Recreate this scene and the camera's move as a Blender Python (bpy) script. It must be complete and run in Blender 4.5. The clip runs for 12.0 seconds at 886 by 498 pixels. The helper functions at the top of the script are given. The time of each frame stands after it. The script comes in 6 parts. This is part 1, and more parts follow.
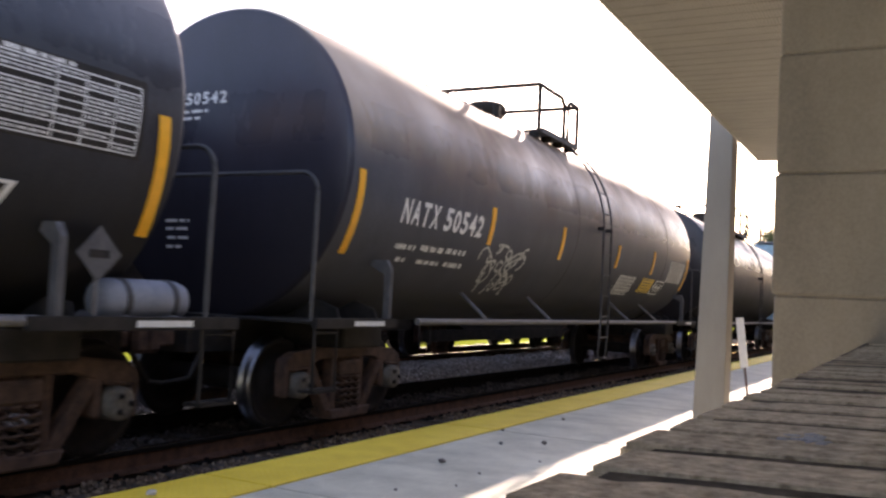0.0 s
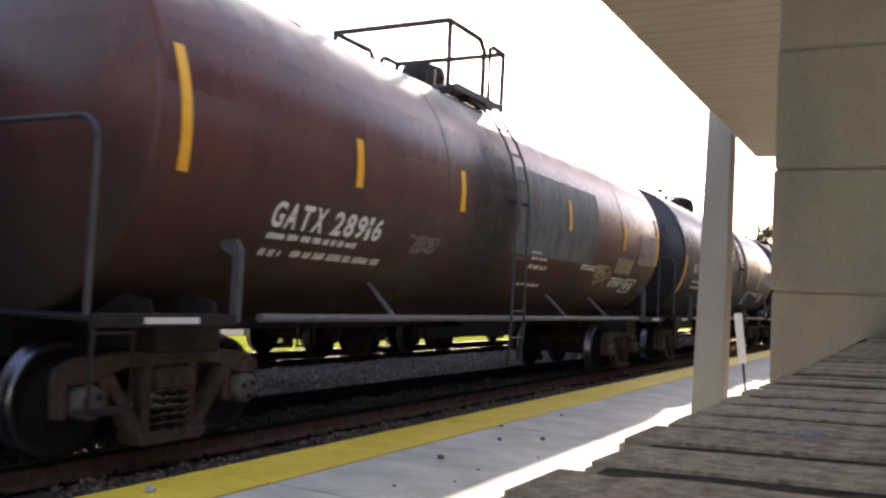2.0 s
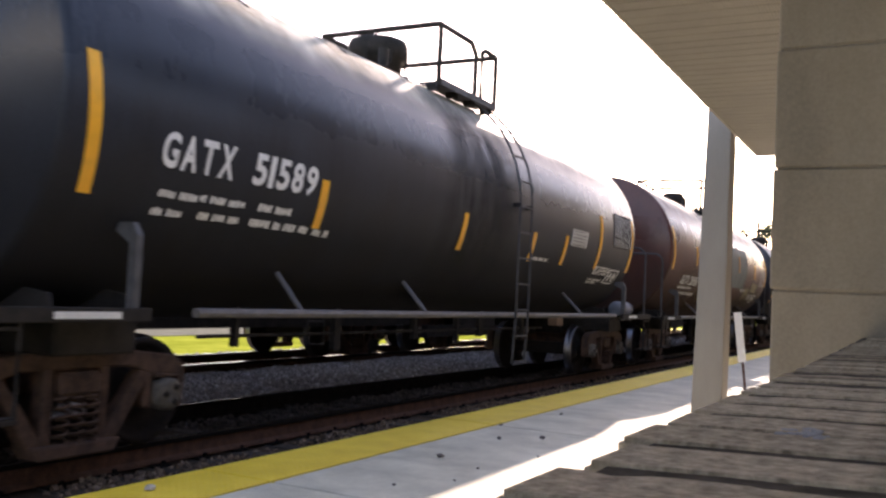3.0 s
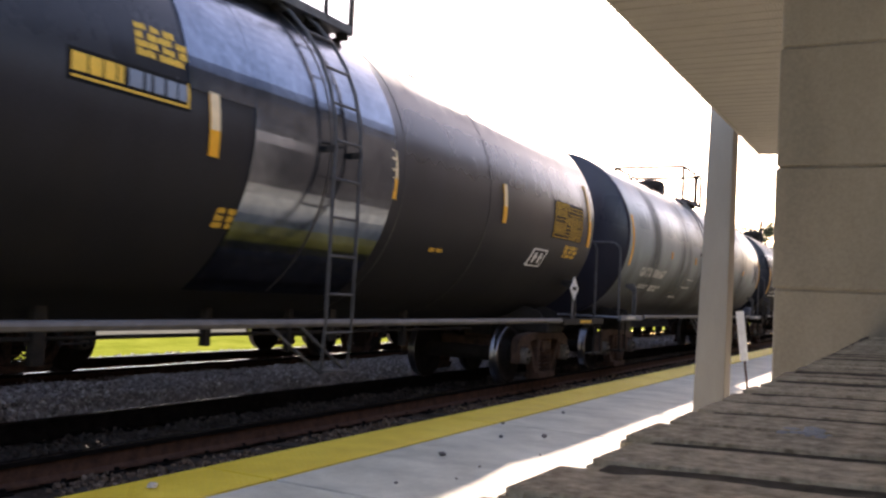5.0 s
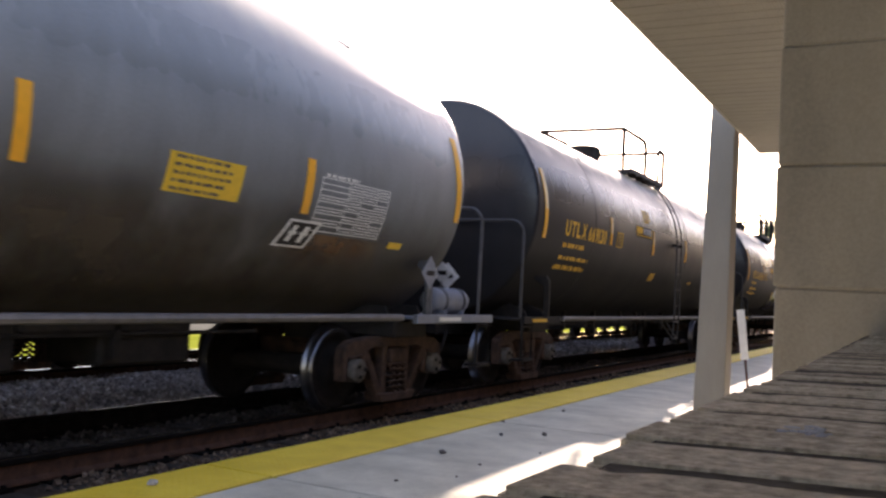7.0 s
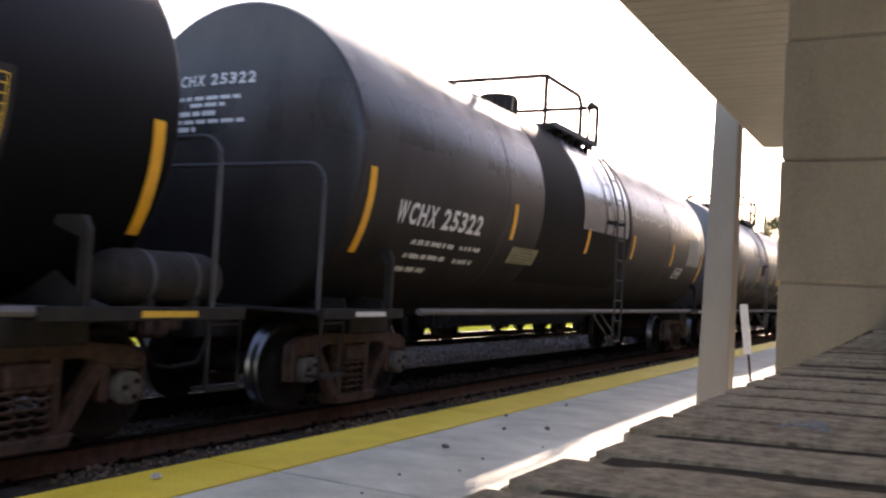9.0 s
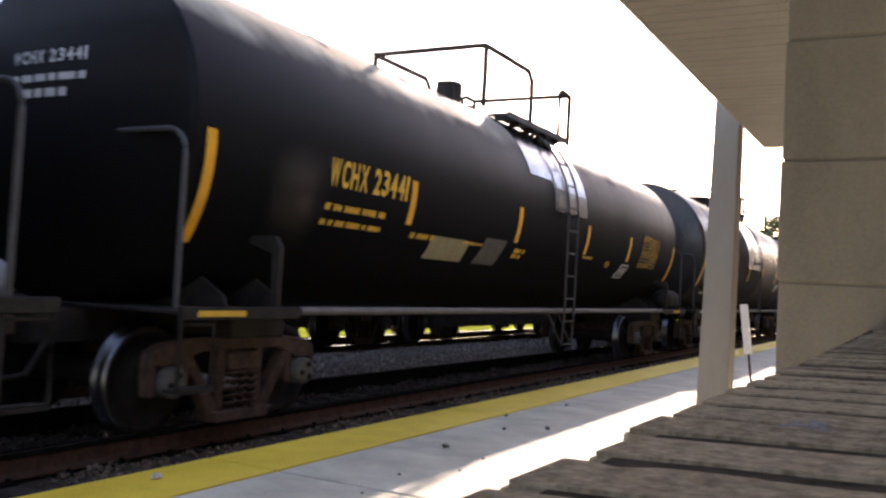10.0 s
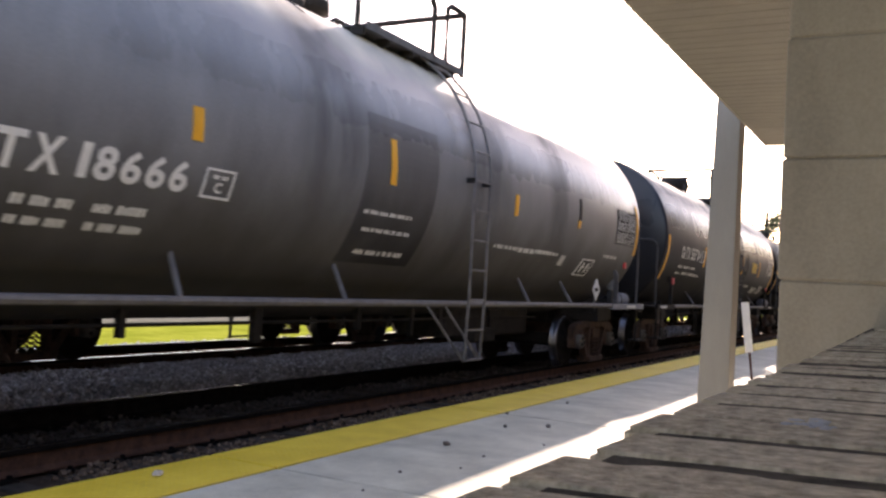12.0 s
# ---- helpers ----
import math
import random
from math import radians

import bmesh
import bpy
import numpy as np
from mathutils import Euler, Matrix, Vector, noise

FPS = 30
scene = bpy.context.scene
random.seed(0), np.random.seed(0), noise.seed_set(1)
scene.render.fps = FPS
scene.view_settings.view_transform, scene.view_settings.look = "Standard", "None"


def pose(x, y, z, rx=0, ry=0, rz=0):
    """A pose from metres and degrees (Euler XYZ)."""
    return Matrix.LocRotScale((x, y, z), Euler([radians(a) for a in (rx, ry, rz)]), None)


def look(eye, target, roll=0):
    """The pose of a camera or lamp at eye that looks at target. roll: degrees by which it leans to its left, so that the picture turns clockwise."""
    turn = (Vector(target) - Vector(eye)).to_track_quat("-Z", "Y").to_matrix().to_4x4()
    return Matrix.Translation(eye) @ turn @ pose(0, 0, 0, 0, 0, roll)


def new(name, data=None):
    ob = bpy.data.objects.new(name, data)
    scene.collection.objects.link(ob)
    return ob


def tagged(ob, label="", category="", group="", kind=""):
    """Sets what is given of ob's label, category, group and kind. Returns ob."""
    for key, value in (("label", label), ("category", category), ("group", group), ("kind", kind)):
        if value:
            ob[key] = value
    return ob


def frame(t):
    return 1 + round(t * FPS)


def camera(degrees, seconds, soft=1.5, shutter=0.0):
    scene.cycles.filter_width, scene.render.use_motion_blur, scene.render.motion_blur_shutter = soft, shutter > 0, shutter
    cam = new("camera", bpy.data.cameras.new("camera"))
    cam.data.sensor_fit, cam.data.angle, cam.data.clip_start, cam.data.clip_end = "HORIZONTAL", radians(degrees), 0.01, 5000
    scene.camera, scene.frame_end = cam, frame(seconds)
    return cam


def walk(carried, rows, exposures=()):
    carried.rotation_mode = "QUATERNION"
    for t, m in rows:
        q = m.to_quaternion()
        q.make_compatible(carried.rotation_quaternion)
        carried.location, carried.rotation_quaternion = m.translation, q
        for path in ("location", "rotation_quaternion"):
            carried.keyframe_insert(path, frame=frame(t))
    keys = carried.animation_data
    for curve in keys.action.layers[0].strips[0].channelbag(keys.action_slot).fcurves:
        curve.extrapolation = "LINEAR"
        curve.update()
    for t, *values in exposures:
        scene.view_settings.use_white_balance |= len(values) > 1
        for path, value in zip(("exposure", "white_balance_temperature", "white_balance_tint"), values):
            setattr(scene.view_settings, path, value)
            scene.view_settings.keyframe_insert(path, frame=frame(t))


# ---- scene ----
cam = camera(52.8, 12.0, soft=2.5, shutter=0.08)
EYE = (0.0, 0.0, 1.381)


def aim(yaw, pitch, roll):
    """The camera's pose: yaw from +Y towards +X, pitch up, roll to its left, in degrees."""
    y, p = radians(yaw), radians(pitch)
    way = Vector((math.sin(y) * math.cos(p), math.cos(y) * math.cos(p), math.sin(p)))
    return look(EYE, Vector(EYE) + way, roll)


walk(cam, [(t, aim(y, p, r)) for t, y, p, r in [
    (0.0, -28.165, 3.205, 2.91), (0.5, -28.14, 3.13, 2.89), (1.0, -28.10, 3.06, 2.86), (1.5, -28.075, 3.02, 2.83),
    (2.0, -28.05, 2.975, 2.825), (3.0, -28.03, 2.90, 2.845), (5.0, -28.16, 2.79, 2.915), (6.0, -28.21, 2.735, 2.965),
    (7.0, -28.20, 2.66, 3.05), (9.0, -28.375, 2.29, 3.075), (10.0, -28.39, 2.28, 3.095), (11.0, -28.435, 2.21, 3.115),
    (12.0, -28.452, 2.13, 3.17)]],
     exposures=[(0.0, 1.76, 7500, 30), (3.0, 1.74, 7500, 30), (5.5, 1.66, 7500, 30), (7.0, 1.60, 7500, 30), (10.5, 1.60, 7500, 30), (12.0, 1.65, 7500, 30)])

# ---- light ----
SPEED = 16.12            # train, metres a second
SUN_EL, SUN_AZ = 19.4, 74.3   # degrees; azimuth from -X (over the tracks) towards +Y
world = bpy.data.worlds.new("sky")
scene.world = world
world.use_nodes = True
wn = world.node_tree
wn.nodes.clear()
w_out = wn.nodes.new("ShaderNodeOutputWorld")
w_bg = wn.nodes.new("ShaderNodeBackground")
w_sky = wn.nodes.new("ShaderNodeTexSky")
w_sky.sky_type = "NISHITA"
w_sky.sun_disc = False
w_sky.sun_elevation = radians(SUN_EL)
w_sky.dust_density = 0.8
w_sky.air_density = 1.0
w_sky.ozone_density = 1.6
sun_dir = Vector((-math.cos(radians(SUN_AZ)) * math.cos(radians(SUN_EL)), math.sin(radians(SUN_AZ)) * math.cos(radians(SUN_EL)), math.sin(radians(SUN_EL))))
w_sky.sun_rotation = math.atan2(sun_dir.x, sun_dir.y)
w_bg.inputs["Strength"].default_value = 0.15
wn.links.new(w_sky.outputs[0], w_bg.inputs[0])
wn.links.new(w_bg.outputs[0], w_out.inputs[0])
sun = new("sun", bpy.data.lights.new("sun", "SUN"))
sun.data.energy, sun.data.angle, sun.data.color = 5.0, radians(0.55), (1.0, 0.94, 0.83)
sun.matrix_world = look(sun_dir * 60, (0, 0, 0))


# ---- materials ----
def grained(name, low, high, scale=6.0, rough=0.7, metal=0.0, bump=0.15, fine=60.0, spread=0.0, streak=0.0, rough_var=0.12, spec=0.5):
    """A surface between two colours: broad stains, fine grain, relief; streak: how far stains run downwards; spread: change from piece to piece."""
    m = bpy.data.materials.new(name)
    m.use_nodes = True
    nt = m.node_tree
    n, ln = nt.nodes, nt.links
    b = n["Principled BSDF"]
    b.inputs["Metallic"].default_value = metal
    b.inputs["Specular IOR Level"].default_value = spec
    tc = n.new("ShaderNodeTexCoord")
    mp = n.new("ShaderNodeMapping")
    mp.inputs["Scale"].default_value = (1, 1, 1 - 0.9 * streak)
    ln.new(tc.outputs["Object"], mp.inputs[0])
    big = n.new("ShaderNodeTexNoise")
    big.inputs["Scale"].default_value, big.inputs["Detail"].default_value, big.inputs["Roughness"].default_value = scale, 6, 0.65
    ln.new(mp.outputs[0], big.inputs["Vector"])
    small = n.new("ShaderNodeTexNoise")
    small.inputs["Scale"].default_value, small.inputs["Detail"].default_value = fine, 4
    ln.new(tc.outputs["Object"], small.inputs["Vector"])
    add = n.new("ShaderNodeMath")
    add.operation = "MULTIPLY_ADD"
    add.inputs[1].default_value, add.inputs[2].default_value = 0.35, -0.175
    ln.new(small.outputs["Fac"], add.inputs[0])
    tot = n.new("ShaderNodeMath")
    ln.new(add.outputs[0], tot.inputs[0])
    ln.new(big.outputs["Fac"], tot.inputs[1])
    fac = tot
    if spread:
        oi = n.new("ShaderNodeObjectInfo")
        ma = n.new("ShaderNodeMath")
        ma.operation = "MULTIPLY_ADD"
        ma.inputs[1].default_value, ma.inputs[2].default_value = spread, -spread / 2
        ln.new(oi.outputs["Random"], ma.inputs[0])
        fac = n.new("ShaderNodeMath")
        ln.new(tot.outputs[0], fac.inputs[0])
        ln.new(ma.outputs[0], fac.inputs[1])
    ramp = n.new("ShaderNodeValToRGB")
    e = ramp.color_ramp.elements
    e[0].position, e[0].color = 0.3, (*low, 1)
    e[1].position, e[1].color = 0.72, (*high, 1)
    ln.new(fac.outputs[0], ramp.inputs[0])
    ln.new(ramp.outputs[0], b.inputs["Base Color"])
    rr = n.new("ShaderNodeMath")
    rr.operation, rr.use_clamp = "MULTIPLY_ADD", True
    rr.inputs[1].default_value, rr.inputs[2].default_value = rough_var, rough - rough_var / 2
    ln.new(big.outputs["Fac"], rr.inputs[0])
    ln.new(rr.outputs[0], b.inputs["Roughness"])
    if bump:
        bp = n.new("ShaderNodeBump")
        bp.inputs["Strength"].default_value, bp.inputs["Distance"].default_value = bump, 0.01
        ln.new(tot.outputs[0], bp.inputs["Height"])
        ln.new(bp.outputs[0], b.inputs["Normal"])
    return m


def plain(name, col, rough=0.5, metal=0.0, var=0.25, scale=9.0):
    lo = tuple(c * (1 - var) for c in col)
    hi = tuple(min(1, c * (1 + var)) for c in col)
    return grained(name, lo, hi, scale, rough, metal, bump=0.06)


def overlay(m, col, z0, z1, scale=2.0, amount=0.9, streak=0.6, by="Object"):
    """Lays rust or another second colour over a material between two heights (by="Object") or two upward slopes
    (by="Normal"), full at z1.
    """
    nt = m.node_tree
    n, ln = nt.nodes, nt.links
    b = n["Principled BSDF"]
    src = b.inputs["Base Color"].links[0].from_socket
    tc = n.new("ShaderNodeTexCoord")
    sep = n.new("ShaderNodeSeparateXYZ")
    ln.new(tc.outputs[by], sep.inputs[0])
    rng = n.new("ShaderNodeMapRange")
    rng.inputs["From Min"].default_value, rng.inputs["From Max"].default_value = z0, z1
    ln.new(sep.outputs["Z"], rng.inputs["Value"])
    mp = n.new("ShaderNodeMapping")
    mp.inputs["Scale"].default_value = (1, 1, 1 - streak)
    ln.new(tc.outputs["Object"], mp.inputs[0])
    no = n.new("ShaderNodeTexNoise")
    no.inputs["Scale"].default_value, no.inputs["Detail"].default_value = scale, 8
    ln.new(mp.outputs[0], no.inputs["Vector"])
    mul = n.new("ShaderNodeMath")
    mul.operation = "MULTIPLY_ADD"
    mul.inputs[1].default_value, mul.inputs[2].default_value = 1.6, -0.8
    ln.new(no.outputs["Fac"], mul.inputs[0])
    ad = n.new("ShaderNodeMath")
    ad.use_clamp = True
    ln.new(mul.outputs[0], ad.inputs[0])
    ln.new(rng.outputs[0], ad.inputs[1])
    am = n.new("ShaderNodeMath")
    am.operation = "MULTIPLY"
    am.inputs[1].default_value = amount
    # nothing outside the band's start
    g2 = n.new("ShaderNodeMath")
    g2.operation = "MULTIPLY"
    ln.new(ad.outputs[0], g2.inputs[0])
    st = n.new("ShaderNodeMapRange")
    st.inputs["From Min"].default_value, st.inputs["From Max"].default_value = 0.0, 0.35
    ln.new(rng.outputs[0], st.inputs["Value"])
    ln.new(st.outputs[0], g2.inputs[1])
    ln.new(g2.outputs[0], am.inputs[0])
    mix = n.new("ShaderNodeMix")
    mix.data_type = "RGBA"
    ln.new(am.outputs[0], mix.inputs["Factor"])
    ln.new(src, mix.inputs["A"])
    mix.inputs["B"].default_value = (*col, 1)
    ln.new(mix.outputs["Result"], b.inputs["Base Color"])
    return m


M_CONCRETE = grained("platform_concrete", (0.38, 0.385, 0.31), (0.71, 0.705, 0.58), 1.6, 0.85, bump=0.3, fine=120, spec=0.25)
M_YELLOW = grained("tactile_yellow", (0.74, 0.52, 0.025), (0.92, 0.70, 0.07), 3.0, 0.6, bump=0.15, fine=60, spread=0.12)
M_GRASS = grained("grass", (0.14, 0.175, 0.018), (0.29, 0.32, 0.05), 0.9, 0.9, bump=0.5, fine=9, spec=0.0)
M_DIRT = grained("trackbed", (0.035, 0.026, 0.021), (0.115, 0.085, 0.068), 6, 0.95, bump=0.6, fine=40, spec=0.1)
M_STONE = grained("ballast_stone", (0.36, 0.35, 0.35), (0.68, 0.66, 0.655), 9, 0.9, bump=0.3, fine=70)
M_BROWNSTONE = grained("rusty_ballast", (0.13, 0.088, 0.064), (0.44, 0.345, 0.275), 14, 0.9, bump=0.3, fine=70)
M_RAIL = grained("rusty_rail", (0.05, 0.025, 0.017), (0.135, 0.066, 0.044), 8, 0.85, bump=0.2, spec=0.3)
M_RAILTOP = grained("worn_rail_head", (0.5, 0.49, 0.48), (0.7, 0.69, 0.68), 30, 0.16, 1.0, bump=0.01)
M_TIE = grained("creosoted_tie", (0.028, 0.023, 0.020), (0.095, 0.08, 0.069), 7, 0.85, bump=0.4, fine=45, spread=0.15)
M_BRICK = grained("weathered_brick", (0.195, 0.165, 0.125), (0.64, 0.56, 0.44), 85, 0.95, bump=0.6, fine=260, spread=0.14, spec=0.2)
for node in [k for k in M_BRICK.node_tree.nodes if k.type == "TEX_NOISE"]:
    # pits and lumps drawn out a little across the wall, as the bricks were cut
    M_BRICK.node_tree.nodes["Mapping"].inputs["Scale"].default_value = (1, 0.9, 1)
    M_BRICK.node_tree.links.new(M_BRICK.node_tree.nodes["Mapping"].outputs[0], node.inputs["Vector"])
for ramp in [k for k in M_BRICK.node_tree.nodes if k.type == "VALTORGB"]:
    ramp.color_ramp.elements[0].position, ramp.color_ramp.elements[1].position = 0.28, 0.70
M_MORTAR = grained("dark_mortar", (0.03, 0.026, 0.022), (0.12, 0.105, 0.09), 30, 0.95, bump=0.6, fine=160, spec=0.1)
M_OILY = grained("oily_ballast", (0.05, 0.045, 0.043), (0.21, 0.19, 0.178), 9, 0.7, bump=0.3, fine=70, spec=0.4)
# near-black for greasy heads and plates, and for the far rail's painted shade
M_GREASE_SHADE = grained("greasy_shaded_black", (0.006, 0.005, 0.005), (0.018, 0.015, 0.014), 8, 0.95, bump=0.2, spec=0.05)
M_PIER = grained("beige_masonry", (0.205, 0.18, 0.146), (0.335, 0.295, 0.243), 3.2, 0.85, bump=0.25, fine=110, spread=0.10, streak=0.7)
M_COLUMN = grained("cream_column_paint", (0.30, 0.275, 0.235), (0.38, 0.35, 0.30), 3, 0.6, bump=0.05, streak=0.8)
M_SOFFIT = grained("cream_soffit", (0.265, 0.243, 0.203), (0.335, 0.308, 0.257), 3, 0.6, bump=0.03)
# rows of small holes punched in the soffit panels
sn, sl = M_SOFFIT.node_tree.nodes, M_SOFFIT.node_tree.links
holes = sn.new("ShaderNodeMath")
holes.operation = "MULTIPLY"
for k, axis in enumerate("XY"):
    wave = sn.new("ShaderNodeTexWave")
    wave.bands_direction = axis
    wave.inputs["Scale"].default_value = 15.7
    sl.new(sn["Texture Coordinate"].outputs["Object"], wave.inputs["Vector"])
    sl.new(wave.outputs["Fac"], holes.inputs[k])
hole = sn.new("ShaderNodeMapRange")
hole.inputs["From Min"].default_value, hole.inputs["From Max"].default_value = 0.55, 0.75
hole.inputs["To Max"].default_value = 0.6
sl.new(holes.outputs[0], hole.inputs["Value"])
dark = sn.new("ShaderNodeMix")
dark.data_type = "RGBA"
sl.new(hole.outputs[0], dark.inputs["Factor"])
sl.new(sn["Principled BSDF"].inputs["Base Color"].links[0].from_socket, dark.inputs["A"])
dark.inputs["B"].default_value = (0.05, 0.045, 0.038, 1)
sl.new(dark.outputs["Result"], sn["Principled BSDF"].inputs["Base Color"])
M_FASCIA = grained("fascia_metal", (0.42, 0.38, 0.32), (0.55, 0.5, 0.43), 5, 0.5, bump=0.04)
M_BLACK = grained("grimy_black_steel", (0.010, 0.0092, 0.009), (0.038, 0.032, 0.029), 5, 0.8, bump=0.2, spec=0.3)
M_TRUCK = grained("rust_brown_casting", (0.034, 0.022, 0.0175), (0.125, 0.074, 0.056), 7, 0.85, bump=0.35, spec=0.3)
M_WHEEL = grained("brown_wheel_steel", (0.008, 0.0065, 0.006), (0.024, 0.019, 0.017), 9, 0.85, bump=0.15, spec=0.3)
M_TREAD = grained("polished_wheel_tread", (0.14, 0.14, 0.15), (0.30, 0.30, 0.315), 25, 0.32, 1.0, bump=0.02)
M_CAP = grained("pale_bearing_cap", (0.06, 0.055, 0.05), (0.16, 0.145, 0.13), 18, 0.7, bump=0.1)
M_PIPE = grained("grey_steel_pipe", (0.10, 0.095, 0.095), (0.20, 0.19, 0.19), 6, 0.6, bump=0.1)
M_HOOP = grained("sooty_grey_pipe", (0.03, 0.03, 0.032), (0.07, 0.07, 0.075), 6, 0.65, bump=0.1)
M_GREY = grained("weathered_grey_paint", (0.22, 0.23, 0.25), (0.36, 0.37, 0.39), 4, 0.6, bump=0.08)
M_ORANGE = plain("reflective_amber_tape", (0.86, 0.40, 0.02), 0.45, var=0.12)
M_PALETAPE = plain("bleached_amber_tape", (0.78, 0.60, 0.36), 0.5, var=0.12)
M_WHITE = plain("white_stencil_paint", (0.72, 0.72, 0.70), 0.7, var=0.12)
M_YTEXT = plain("yellow_stencil_paint", (0.80, 0.46, 0.05), 0.7, var=0.12)
M_SILVER = grained("galvanised_sheet", (0.12, 0.145, 0.185), (0.25, 0.285, 0.34), 2.5, 0.18, 1.0, bump=0.12, fine=12)


# ---- helpers for meshes ----
def part(name, bm, material, parent=None, label="", smooth=False):
    """Links a bmesh as one mesh object, under a thing or a part."""
    me = bpy.data.meshes.new(name)
    bm.to_mesh(me)
    bm.free()
    return place(name, me, material, parent, label, smooth)


def place(name, me, material=None, parent=None, label="", smooth=False, at=None):
    if material is not None and not me.materials:
        me.materials.append(material)
    if smooth:
        me.polygons.foreach_set("use_smooth", [True] * len(me.polygons))
    ob = new(name, me)
    if parent is not None:
        ob.parent = parent
    if at is not None:
        ob.matrix_basis = at
    if label:
        tagged(ob, label=label)
    return ob


def empty(name, m, **tags):
    ob = new(name)
    ob.matrix_basis = m
    return tagged(ob, **tags)


def box(bm, x0, x1, y0, y1, z0, z1, bevel=0.0):
    b = bm if not bevel else bmesh.new()
    v = [b.verts.new(p) for p in ((x0, y0, z0), (x1, y0, z0), (x1, y1, z0), (x0, y1, z0), (x0, y0, z1), (x1, y0, z1), (x1, y1, z1), (x0, y1, z1))]
    for f in ((0, 3, 2, 1), (4, 5, 6, 7), (0, 1, 5, 4), (1, 2, 6, 5), (2, 3, 7, 6), (3, 0, 4, 7)):
        b.faces.new([v[i] for i in f])
    if bevel:
        bmesh.ops.bevel(b, geom=b.edges[:], offset=bevel, segments=1, affect="EDGES")
        tmp = bpy.data.meshes.new("tmp")
        b.to_mesh(tmp)
        b.free()
        bm.from_mesh(tmp)
        bpy.data.meshes.remove(tmp)
    return bm


def boxes(*args, bevel=0.0):
    bm = bmesh.new()
    for a in args:
        box(bm, *a, bevel=bevel)
    return bm


def tube(bm, pts, r, sides=8, closed=False):
    """A round bar along a line of points."""
    pts = [Vector(p) for p in pts]
    rings = []
    for i, p in enumerate(pts):
        a = pts[max(i - 1, 0)]
        b = pts[min(i + 1, len(pts) - 1)]
        if closed:
            a, b = pts[i - 1], pts[(i + 1) % len(pts)]
        d = (b - a).normalized()
        u = d.cross(Vector((0, 0, 1)))
        if u.length < 0.05:
            u = d.cross(Vector((0, 1, 0))) if abs(d.y) < 0.9 else d.cross(Vector((1, 0, 0)))
        u.normalize()
        w = d.cross(u)
        rings.append([bm.verts.new(p + r * (math.cos(k * 2 * math.pi / sides) * u + math.sin(k * 2 * math.pi / sides) * w)) for k in range(sides)])
    n = len(rings)
    for i in range(n if closed else n - 1):
        A, B = rings[i], rings[(i + 1) % n]
        for k in range(sides):
            bm.faces.new((A[k], A[(k + 1) % sides], B[(k + 1) % sides], B[k]))
    if not closed:
        bm.faces.new(rings[0][::-1])
        bm.faces.new(rings[-1])
    return bm


def lathe(profile, axis="Y", sides=48, at=(0, 0, 0)):
    """Turns a profile of (radius, place along the axis) into a body."""
    bm = bmesh.new()
    rings = []
    for r, s in profile:
        ring = []
        for k in range(sides):
            a = 2 * math.pi * k / sides
            p = {"Y": (r * math.cos(a), s, r * math.sin(a)), "X": (s, r * math.cos(a), r * math.sin(a)), "Z": (r * math.cos(a), r * math.sin(a), s)}[axis]
            ring.append(bm.verts.new(Vector(p) + Vector(at)))
        rings.append(ring)
    for A, B in zip(rings, rings[1:]):
        for k in range(sides):
            bm.faces.new((A[k], A[(k + 1) % sides], B[(k + 1) % sides], B[k]))
    bm.faces.new(rings[0])
    bm.faces.new(rings[-1])
    bmesh.ops.recalc_face_normals(bm, faces=bm.faces[:])
    return bm


def prism(bm, outline, axis, a, b):
    """Pushes an outline of 2D points from a to b along an axis."""
    def at(p, s):
        return {"X": (s, p[0], p[1]), "Y": (p[0], s, p[1]), "Z": (p[0], p[1], s)}[axis]
    A = [bm.verts.new(at(p, a)) for p in outline]
    B = [bm.verts.new(at(p, b)) for p in outline]
    n = len(outline)
    fs = [bm.faces.new(A), bm.faces.new(B[::-1])]
    for i in range(n):
        fs.append(bm.faces.new((A[i], B[i], B[(i + 1) % n], A[(i + 1) % n])))
    bmesh.ops.recalc_face_normals(bm, faces=fs)
    return bm


# ---- the setting ----
TRACK, TRACK_2 = -6.62, -11.40      # centre lines, along Y; rail heads near z = 0
RAIL_Z = -0.02                      # the near track lies a little lower
PLAT_Z, PLAT_EDGE, STRIP_IN = 0.095, -4.333, -3.727
SLAB = 3.53

me = bpy.data.meshes.new("ground")
me.from_pydata([(-2500, -2500, -0.55), (2500, -2500, -0.55), (2500, 2500, -0.55), (-2500, 2500, -0.55)], [], [(0, 1, 2, 3)])
tagged(place("ground", me, M_GRASS), label="sunlit green grass field beyond the railway", category="ground", kind="structure")

bm = bmesh.new()
prism(bm, [(-14.9, -0.6), (-4.36, -0.6), (-4.36, -0.25), (-7.40, -0.25), (-7.52, -0.16), (-10.45, -0.16), (-10.6, -0.25), (-13.3, -0.25)], "Y", -60, 260)
tagged(part("trackbed", bm, M_DIRT), label="dark dirty ballast bed under two railway tracks", category="track bed", kind="structure")


